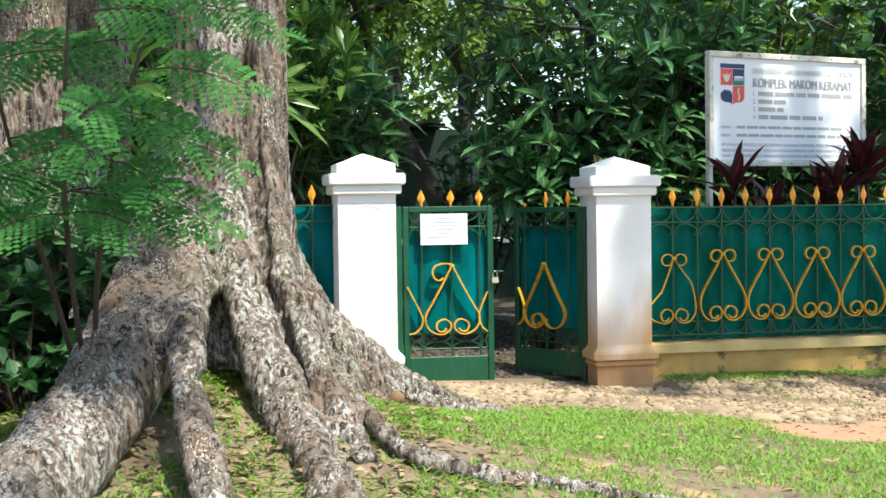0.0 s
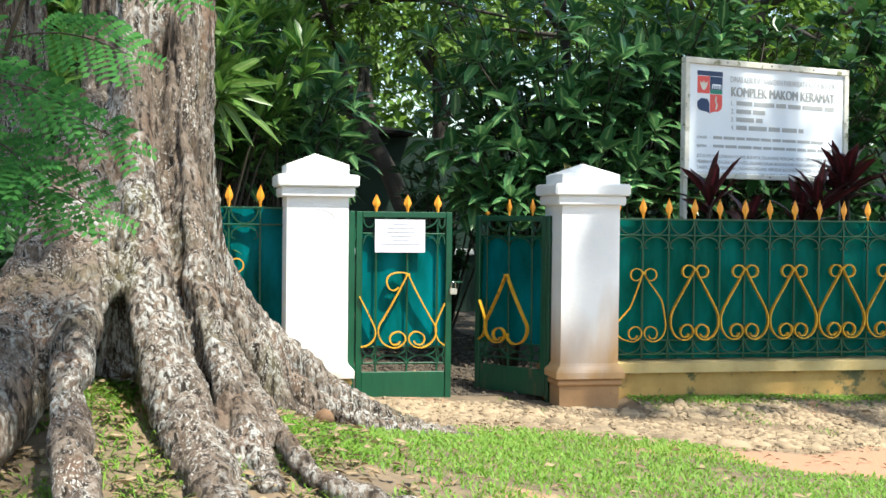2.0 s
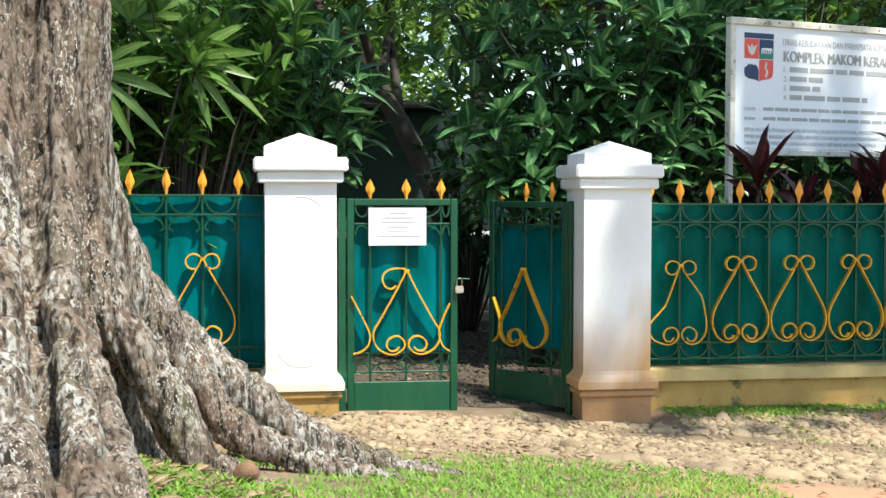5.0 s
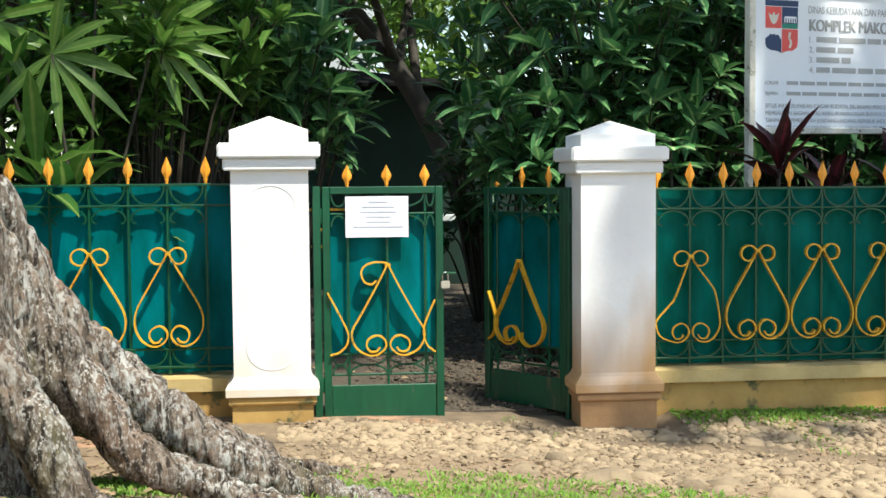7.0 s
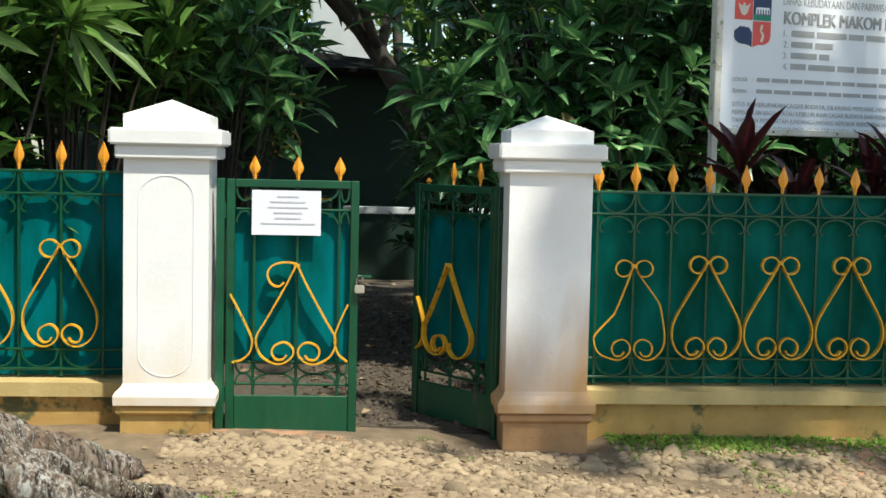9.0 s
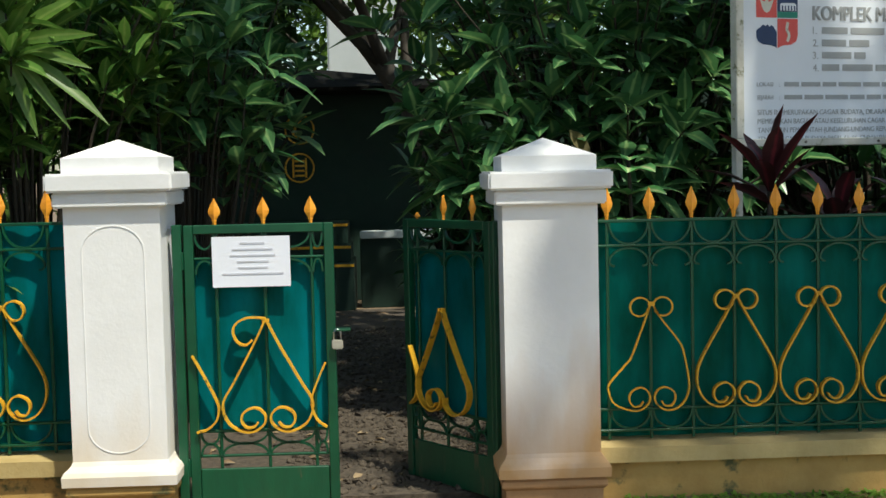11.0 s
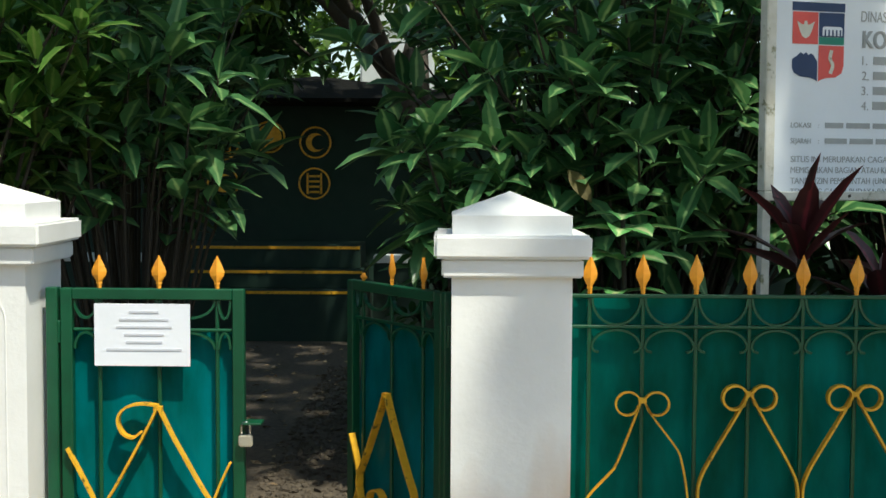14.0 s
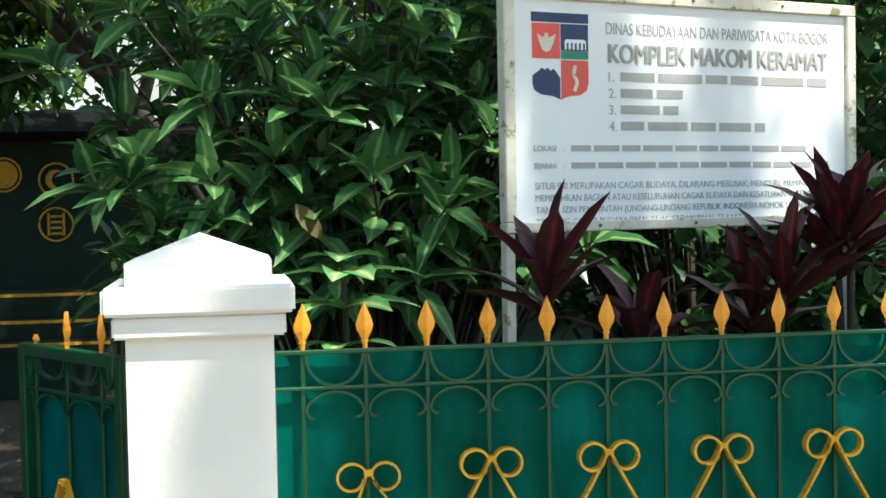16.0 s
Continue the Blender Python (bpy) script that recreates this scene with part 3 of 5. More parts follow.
def gate_leaf(place, rz, label, left):
    """A leaf from its hinge stile at x = 0 to the free stile at x = W (left) or -W."""
    p = thing("gate_leaf", place, label, "gate", "gate leaves", rz=rz)
    s = 1 if left else -1
    bars = [0.117, 0.300, 0.478]

    def strip(name, x0, x1, z0, z1, d=0.016, m=GREEN, lab="", y=0.0):
        a, b = sorted((s * x0, s * x1))
        return part(name, box(a, b, y - d, y + d, z0, z1, 0.003, 1), m, p, lab)

    strip("stile", 0.0, 0.036, 0, H)
    strip("stile", W - 0.036, W, 0, H)
    strip("top_frame", 0.0365, W - 0.0365, H - 0.034, H)
    strip("kick_plate", 0.0365, W - 0.0365, 0.0, 0.160, 0.008, KICK, "green sheet steel kick plate, worn at its foot")
    strip("upper_rail", 0.0365, W - 0.0365, H - 0.132, H - 0.122, 0.008)
    strip("scroll_rail", 0.0365, W - 0.0365, H - 0.790, H - 0.778, 0.008)
    strip("lower_rail", 0.0365, W - 0.0365, H - 0.884, H - 0.874, 0.008)
    for i, x in enumerate(bars):
        b = strip("bar", x - 0.006, x + 0.006, 0.161, H - 0.0345, 0.006)
        t = part("spear_tip", SPEAR, None, b)
        t.location = (s * x, 0, H)
        t.scale = (1, 1, 0.80) if left or i != 2 else (1, 1, 0.22)
    for a, b in zip([0.0365] + bars, bars + [W - 0.0365]):
        w = b - a - 0.012
        m = s * (a + b) / 2
        for nm, h, z, f in (("bowl_scroll", 0.055, H - 0.036, 1), ("hood_scroll", 0.05, H - 0.185, -1), ("bowl_scroll", 0.044, H - 0.791, 1), ("hood_scroll", 0.042, H - 0.874, -1)):
            q = arc_points(w, h, False)
            at(part(nm, bar2d([(x, f * z2) for x, z2 in q], 0.0075, 0.014), GREEN, p), m, -0.003, z)
    g = part("lyre_scroll", bar2d([(-0.012, -0.004), (0.012, -0.004)], 0.012, 0.02, 0), GOLD, p, "gold wrought scroll with a top curl broken off")
    at(g, s * 0.300, -0.022, H - 0.360)
    g.scale = (1.1, 1, 0.97)
    part("scroll_leg", LEG_R0 if left else LEG_CUT, None, g)
    part("scroll_leg", LEG_C if left else LEG_L0, None, g)
    halves = [[(0.520, -0.17), (0.490, -0.235), (0.468, -0.295), (0.466, -0.335), (0.484, -0.385), (0.520, -0.415)]]
    if left:
        halves.append([(0.020, -0.130), (0.062, -0.21), (0.102, -0.292), (0.115, -0.335), (0.104, -0.38), (0.07, -0.412), (0.030, -0.423)])
    for q in halves:
        at(part("half_scroll", bar2d(smooth_line([(s * x, z) for x, z in q], 4), 0.007, 0.025), GOLD, p), 0, -0.022, H - 0.360)
    a, b = sorted((s * 0.03, s * (W - 0.03)))
    part("sheet", wavy_sheet(a, b, H - 0.785, H - 0.128, 0.022, 0.010), SHEET, p, "teal plastic sheet behind the bars", True)
    for z in (0.13, H - 0.17):
        part("hinge", box(min(-0.035 * s, 0), max(-0.035 * s, 0), -0.012, 0.012, z, z + 0.07, 0.003, 1), GREEN, p)
    return p


GATE_L = gate_leaf((-1.795, -0.135, 0.165), -1.2, "closed green iron gate leaf with teal sheet and gold scrolls", True)
GATE_R = gate_leaf((-0.625, -0.055, 0.150), -54.5, "green iron gate leaf swung open into the yard", False)
part("hinge_post", box(-0.043, -0.008, -0.02, 0.02, -0.04, 1.09, 0.003, 1), GREEN, GATE_L)
part("hinge_post", box(0.006, 0.03, -0.02, 0.03, -0.03, 1.09, 0.003, 1), GREEN, GATE_R)

notice = thing("paper_notice", (-1.688, -0.160, 1.018), "white paper notice with small grey print, taped to the gate", "notice", rz=-1.2)
part("paper", box(0.0, 0.292, -0.0015, 0.0015, 0.0, 0.19, 0.0), PAPER, notice)
random.seed(5)
for k, (z, w) in enumerate(((0.165, 0.09), (0.142, 0.15), (0.119, 0.17), (0.096, 0.12), (0.073, 0.11), (0.050, 0.23))):
    part("print_line", box(0.152 - w / 2, 0.152 + w / 2, -0.0035, -0.002, z - 0.003, z + 0.003), GREY, notice)

lock = thing("padlock", (-1.227, -0.175, 0.775), "small steel padlock hanging on the gate latch", "padlock")
part("lock_body", box(-0.021, 0.021, -0.011, 0.011, 0.0, 0.036, 0.004), BRASS, lock)
part("shackle", tube([(-0.013, 0, 0.034), (-0.013, 0, 0.058)] + [(0.013 * math.cos(g), 0, 0.060 + 0.014 * math.sin(g)) for g in np.linspace(math.pi, 0, 9)] + [(0.013, 0, 0.058), (0.013, 0, 0.034)], 0.0038, 8), STEEL, lock, "", True)
part("latch", box(-0.006, 0.05, -0.02, 0.045, 0.069, 0.075, 0.001, 1), GREEN, lock)

# ---- information sign ----
SX, SY = 0.531, 0.70
SROT = math.degrees(math.atan2(1.164 - 0.72, 1.975 - 0.531))
SW, SZ0, SZ1 = 1.515, 1.51, 2.325
sign = thing("sign_board", (SX, SY, 0.07), "white information board with grey lettering in a weathered frame", "sign", rz=SROT)
D = 0.07
part("panel", box(0.03, SW - 0.03, -0.012, 0.004, SZ0 - D + 0.02, SZ1 - D - 0.02), SIGNWHITE, sign, "glossy white panel")
for nm, a in (("frame_top", (0.0, SW, SZ1 - D - 0.042, SZ1 - D)), ("frame_bottom", (0.0, SW, SZ0 - D, SZ0 - D + 0.035)), ("frame_side", (0.0, 0.04, SZ0 - D + 0.0355, SZ1 - D - 0.0425)), ("frame_side", (SW - 0.042, SW, SZ0 - D + 0.0355, SZ1 - D - 0.0425))):
    part(nm, box(a[0], a[1], -0.03, 0.022, a[2], a[3], 0.004, 1), SIGNFRAME, sign)
part("leg", box(0.0, 0.035, -0.02, 0.018, -0.05, SZ0 - D - 0.0005, 0.003, 1), SIGNFRAME, sign)
part("leg", box(SW - 0.038, SW - 0.002, -0.02, 0.018, -0.05, SZ0 - D - 0.0005, 0.003, 1), SIGNFRAME, sign)


def letters(txt, x, z, height, width, parent, m=None, bold=0.0):
    cu = bpy.data.curves.new("words", "FONT")
    cu.body, cu.size, cu.offset, cu.extrude = txt, height * 1.37, bold, 0.0006
    tmp = new("words", cu)
    dg = bpy.context.evaluated_depsgraph_get()
    me = bpy.data.meshes.new_from_object(tmp.evaluated_get(dg))
    bpy.data.objects.remove(tmp)
    me.materials.clear()
    me.materials.append(m or SIGNGREY)
    c = np.array([v.co[:] for v in me.vertices])
    lo, hi = c[:, 0].min(), c[:, 0].max()
    k = width / (hi - lo) if width else 1.0
    for v in me.vertices:
        v.co = ((v.co.x - lo) * k, v.co.y, v.co.z)
    ob = part("lettering", me, None, parent)
    ob.location, ob.rotation_euler = (x, -0.0135, z), (radians(90), 0, 0)
    return ob


def dash(x0, x1, z, h, m=None, y=-0.0135, name="print_bar"):
    return part(name, box(x0, x1, y - 0.0006, y + 0.001, z, z + h), m or SIGNGREY, sign)


TZ = SZ1 - D
letters("DINAS KEBUDAYAAN DAN PARIWISATA KOTA BOGOR", 0.405, TZ - 0.148, 0.042, 0.985, sign, None, 0.0)
for dx in (0.0, 0.003, 0.006):
    letters("KOMPLEK MAKOM KERAMAT", 0.411 + dx, TZ - 0.245, 0.068, 0.968, sign).location.y -= dx * 0.4
for k, w in enumerate((0.92, 0.26, 0.24, 0.625)):
    z = TZ - 0.308 - 0.056 * k
    letters(f"{k + 1}.", 0.413, z, 0.034, None, sign, None, 0.0)
    x = 0.462
    random.seed(40 + k)
    while x < 0.462 + w - 0.03:
        e = min(x + random.uniform(0.09, 0.20), 0.462 + w)
        dash(x, e, z + 0.002, 0.030)
        x = e + 0.018
for k, (x1, z) in enumerate(((1.28, 0.545), (1.40, 0.603))):
    letters(("LOKASI", "SEJARAH")[k], 0.115, TZ - z, 0.020, 0.085, sign)
    letters(":", 0.232, TZ - z, 0.020, None, sign)
    x = 0.26
    random.seed(60 + k)
    while x < x1 - 0.03:
        e = min(x + random.uniform(0.05, 0.14), x1)
        dash(x, e, TZ - z, 0.020)
        x = e + 0.013
for txt, z, w in (("SITUS INI MERUPAKAN CAGAR BUDAYA, DILARANG MERUSAK, MENCURI, MEMINDAHKAN,", 0.672, 1.29), ("MEMISAHKAN BAGIAN ATAU KESELURUHAN CAGAR BUDAYA DARI KESATUANNYA, SERTA", 0.712, 1.20), ("TANPA IZIN PEMERINTAH (UNDANG-UNDANG REPUBLIK INDONESIA NOMOR 11 TAHUN", 0.752, 1.20), ("TENTANG CAGAR BUDAYA PASAL 61, 66, 67 DAN PASAL 77 AYAT (5)", 0.792, 0.90)):
    letters(txt, 0.118, TZ - z + 0.0, 0.024, w, sign, None, 0.0)
# the coat of arms as plain shapes
CX, CZ, CW, CH = 0.112, TZ - 0.37, 0.222, 0.285
dash(CX, CX + CW, CZ + CH - 0.032, 0.032, NAVY, name="crest_band")
MX, MZ = CX + CW / 2, CZ + CH / 2 - 0.012


def crest_shape(name, outline, m, y=-0.0142):
    """A thin plate cut to an outline of points from the crest's middle."""
    n = len(outline)
    v = [(MX + x, y, MZ + z) for x, z in outline] + [(MX + x, y + 0.0012, MZ + z) for x, z in outline]
    f = [tuple(range(n)), tuple(range(2 * n - 1, n - 1, -1))] + [(i, n + i, n + (i + 1) % n, (i + 1) % n) for i in range(n)]
    return part(name, (v, f), m, sign)


FW, FT = CW / 2 - 0.002, CH / 2 - 0.024
foot = [(FW, -0.075), (FW - 0.008, -0.102), (FW - 0.035, -0.118), (0.035, -0.121), (0.012, -0.128), (0.002, -0.135)]
crest_shape("crest_field", [(-FW, 0.002), (-0.002, 0.002), (-0.002, FT), (-FW, FT)], RED)
crest_shape("crest_field", [(0.002, 0.030), (FW, 0.030), (FW, FT), (0.002, FT)], NAVY)
crest_shape("crest_field", [(0.002, 0.002), (FW, 0.002), (FW, 0.029), (0.002, 0.029)], CRESTGREEN)
crest_shape("crest_field", [(0.002, -0.002), (0.002, -0.135)] + foot[-2::-1] + [(FW, -0.002)], RED)
crest_shape("crest_emblem", [(-FW, -0.055), (-FW, -0.085), (-FW + 0.008, -0.104), (-FW + 0.035, -0.118), (-0.035, -0.121), (-0.012, -0.128), (-0.003, -0.134), (-0.003, -0.062), (-0.020, -0.038), (-0.030, -0.032), (-0.040, -0.039), (-0.050, -0.029), (-0.062, -0.036), (-0.074, -0.029), (-0.086, -0.040)], NAVY)
crest_shape("crest_emblem", [(0.016, 0.034), (0.100, 0.034), (0.100, 0.062), (0.092, 0.068), (0.024, 0.068), (0.016, 0.062)], SIGNWHITE, -0.0156)
for q in range(5):
    crest_shape("crest_emblem", [(0.024 + 0.016 * q, 0.034), (0.030 + 0.016 * q, 0.034), (0.030 + 0.016 * q, 0.056), (0.024 + 0.016 * q, 0.056)], NAVY, -0.0170)
crest_shape("crest_emblem", [(-0.055, 0.022), (-0.040, 0.030), (-0.030, 0.050), (-0.018, 0.085), (-0.036, 0.074), (-0.047, 0.072), (-0.050, 0.086), (-0.060, 0.086), (-0.063, 0.072), (-0.074, 0.074), (-0.092, 0.085), (-0.080, 0.050), (-0.070, 0.030)], SIGNFRAME, -0.0156)
part("crest_emblem", bar2d(smooth_line([(MX + 0.052, MZ - 0.105), (MX + 0.062, MZ - 0.075), (MX + 0.050, MZ - 0.05), (MX + 0.056, MZ - 0.018)], 4), 0.014, 0.001, -0.0155), SIGNFRAME, sign)
for x in (0.36, 0.76, 1.16):
    part("bolt", tube([(x, -0.029, SZ0 - D + 0.018), (x, -0.034, SZ0 - D + 0.018)], 0.006, 8), ROCK, sign)
    part("bolt", tube([(x, -0.029, SZ1 - D - 0.02), (x, -0.034, SZ1 - D - 0.02)], 0.006, 8), ROCK, sign)

L_PALM = leaf_mat("palm_leaflet", (0.06, 0.15, 0.02), (0.14, 0.26, 0.04), (0.18, 0.28, 0.06), 0.4, 0.4)

REDSTONE = mat("reddish_stone", (0.22, 0.12, 0.06), (0.13, 0.08, 0.045), 20, 0.9, 0.5, 60)

# ---- foliage tools ----


class Leaves:
    """Collects leaves as strips with a uv, to be linked as one mesh."""

    def __init__(self):
        self.v, self.f, self.uv = [], [], []

    def leaf(self, base, way, length, width, droop=0.3, roll=0.0, fold=0.25, segs=3, normal=(0, 0, 1)):
        w = Vector(way).normalized()
        side = w.cross(Vector(normal))
        if side.length < 0.05:
            side = Vector((1, 0, 0))
        side.normalize()
        up = side.cross(w)
        side = side * math.cos(roll) + up * math.sin(roll)
        up = side.cross(w)
        prof = {2: (0.0, 0.5, 1.0), 3: (0.0, 0.33, 0.70, 1.0), 4: (0.0, 0.22, 0.5, 0.78, 1.0)}[segs]
        wid = {2: (0.06, 1.0, 0.02), 3: (0.10, 0.95, 0.75, 0.02), 4: (0.10, 0.75, 1.0, 0.7, 0.02)}[segs]
        n = len(self.v)
        p = Vector(base)
        for k, (t, q) in enumerate(zip(prof, wid)):
            c = p + w * (length * t) - Vector((0, 0, 1)) * (droop * length * t * t)
            h = side * (width * q / 2)
            l = up * (width * q * fold / 2)
            self.v += [c - h + l, c, c + h + l]
            self.uv += [(0.0, t), (0.5, t), (1.0, t)]
            if k:
                a = n + 3 * (k - 1)
                self.f += [(a, a + 1, a + 4, a + 3), (a + 1, a + 2, a + 5, a + 4)]

    def whorl(self, place, way, count, length, width, spread=1.1, droop=0.35, jitter=0.25, segs=3):
        """Leaves round a shoot's tip."""
        w = Vector(way).normalized()
        s = w.cross(Vector((0.31, 0.17, 1)) if abs(w.z) < 0.9 else Vector((1, 0.1, 0))).normalized()
        u = s.cross(w)
        g0 = random.uniform(0, 6.28)
        for k in range(count):
            g = g0 + k * 2.4
            t = k / max(1, count - 1)
            tilt = spread * (0.45 + 0.75 * t) + random.uniform(-jitter, jitter)
            d = w * math.cos(tilt) + (s * math.cos(g) + u * math.sin(g)) * math.sin(tilt)
            b = Vector(place) - w * (0.25 * length * t)
            self.leaf(b, d, length * random.uniform(0.7, 1.1), width * random.uniform(0.8, 1.1), droop * random.uniform(0.4, 1.4), random.uniform(-0.5, 0.5), segs=segs)

    def link(self, name, material, parent, label=""):
        me = bpy.data.meshes.new(name)
        me.from_pydata([tuple(v) for v in self.v], [], self.f)
        lay = me.uv_layers.new(name="UVMap")
        idx = np.empty(len(me.loops), dtype=np.int32)
        me.loops.foreach_get("vertex_index", idx)
        lay.data.foreach_set("uv", np.array(self.uv, dtype=np.float32)[idx].ravel())
        me.polygons.foreach_set("use_smooth", [True] * len(me.polygons))
        me.materials.append(material)
        return part(name, me, None, parent, label)


def rnd(a, b):
    return random.uniform(a, b)


def shrub(name, base, height, shoots, reach, length, width, material, label, seed, category="shrub", per=7, low=0.35, droop=0.35, spread=1.1, face=-0.35, reachy=None, stem_m=None, stem=0.012, group=""):
    """Stems that fan out from the base, each shoot ending in a whorl of leaves, with smaller whorls below."""
    random.seed(seed)
    p = thing(name, base, label, category, group)
    lv, st = Leaves(), []
    for k in range(shoots):
        g = rnd(0, 6.283)
        r = math.sqrt(rnd(0.02, 1))
        zt = height * rnd(low, 1.0)
        tip = Vector((reach * r * math.cos(g), (reachy or reach) * r * math.sin(g), zt))
        root = Vector((tip.x * 0.12, tip.y * 0.12, 0))
        mid = root.lerp(tip, 0.55) + Vector((rnd(-0.08, 0.08), rnd(-0.08, 0.08), 0.12 * height))
        line = smooth_line([root, mid, tip], 4)
        st.append(tube(line, np.linspace(stem, stem * 0.35, len(line)), 5))
        way = (tip - mid).normalized() + Vector((0, face * rnd(0.3, 1.2), rnd(0.0, 0.6)))
        lv.whorl(tip, way, per, length, width, spread, droop)
        for q in (0.86, 0.72):
            c = line[int(q * (len(line) - 1))]
            lv.whorl(c, way + Vector((rnd(-0.8, 0.8), rnd(-0.8, 0.3), rnd(-0.2, 0.6))), max(3, per - 3), length * 0.9, width, spread, droop)
    part("branchwork", merge(*st), stem_m or TWIG, p, "", True)["kind"] = "stuff"
    lv.link("crown", material, p)
    return p


# ---- the old tree ----
ROOTS = (
    ((-3.06, -3.05, 1.60, 0.11), (-3.10, -3.2, 1.30, 0.14), (-3.17, -3.5, 0.99, 0.16), (-3.28, -3.9, 0.76, 0.155), (-3.42, -4.3, 0.58, 0.145), (-3.60, -4.75, 0.40, 0.12)),
    ((-3.06, -3.5, 1.05, 0.10), (-3.07, -3.85, 0.90, 0.065), (-3.07, -4.15, 0.74, 0.055), (-3.03, -4.4, 0.60, 0.055), (-2.99, -4.65, 0.45, 0.065)),
    ((-2.96, -3.06, 2.05, 0.06), (-2.95, -3.17, 1.60, 0.062), (-2.925, -3.30, 1.32, 0.072), (-2.905, -3.46, 1.12, 0.078), (-2.87, -3.64, 0.94, 0.080), (-2.83, -3.80, 0.79, 0.082), (-2.775, -3.98, 0.65, 0.085), (-2.71, -4.24, 0.51, 0.088), (-2.62, -4.6, 0.38, 0.08)),
    ((-2.76, -3.25, 1.05, 0.06), (-2.66, -3.5, 0.82, 0.045), (-2.58, -3.72, 0.69, 0.038), (-2.51, -3.98, 0.595, 0.035), (-2.41, -4.17, 0.52, 0.035), (-2.22, -4.23, 0.465, 0.036), (-2.03, -4.22, 0.425, 0.034), (-1.79, -4.22, 0.38, 0.030), (-1.45, -4.25, 0.305, 0.025)),
    ((-2.80, -2.45, 1.30, 0.10), (-2.70, -2.28, 1.04, 0.09), (-2.57, -2.23, 0.84, 0.09), (-2.44, -2.2, 0.70, 0.09), (-2.29, -2.2, 0.58, 0.085), (-2.10, -2.2, 0.44, 0.07), (-1.80, -2.15, 0.32, 0.05), (-1.45, -2.1, 0.22, 0.04)),
    ((-2.84, -2.7, 1.1, 0.16), (-2.66, -2.2, 0.74, 0.14), (-2.45, -1.75, 0.50, 0.12), (-2.25, -1.35, 0.33, 0.09), (-2.05, -1.0, 0.20, 0.06)),
    ((-2.76, -2.98, 1.15, 0.06), (-2.67, -2.99, 0.95, 0.065), (-2.60, -3.0, 0.83, 0.068), (-2.53, -3.0, 0.72, 0.068), (-2.475, -3.0, 0.59, 0.065), (-2.36, -3.02, 0.49, 0.055), (-2.12, -3.06, 0.40, 0.04), (-1.8, -3.12, 0.30, 0.03)),
    ((-2.795, -3.04, 1.95, 0.055), (-2.785, -3.16, 1.50, 0.054), (-2.76, -3.34, 1.16, 0.052), (-2.725, -3.52, 0.96, 0.050), (-2.68, -3.70, 0.80, 0.050), (-2.63, -3.92, 0.65, 0.050), (-2.56, -4.2, 0.50, 0.045)),
    ((-2.74, -2.66, 1.2, 0.08), (-2.63, -2.56, 0.94, 0.08), (-2.48, -2.53, 0.71, 0.078), (-2.36, -2.52, 0.55, 0.072), (-2.2, -2.5, 0.46, 0.06), (-2.0, -2.5, 0.39, 0.05), (-1.7, -2.45, 0.29, 0.035)),
    ((-2.70, -2.6, 1.0, 0.10), (-2.52, -2.15, 0.66, 0.075), (-2.28, -1.85, 0.46, 0.06), (-2.0, -1.6, 0.30, 0.045), (-1.7, -1.4, 0.19, 0.03)),
        ((-3.65, -2.9, 1.1, 0.26), (-3.95, -3.2, 0.75, 0.20), (-4.25, -3.6, 0.5, 0.13), (-4.6, -4.1, 0.33, 0.09)),
    ((-3.5, -2.4, 1.0, 0.25), (-3.7, -1.9, 0.6, 0.18), (-3.9, -1.4, 0.25, 0.12)),
)
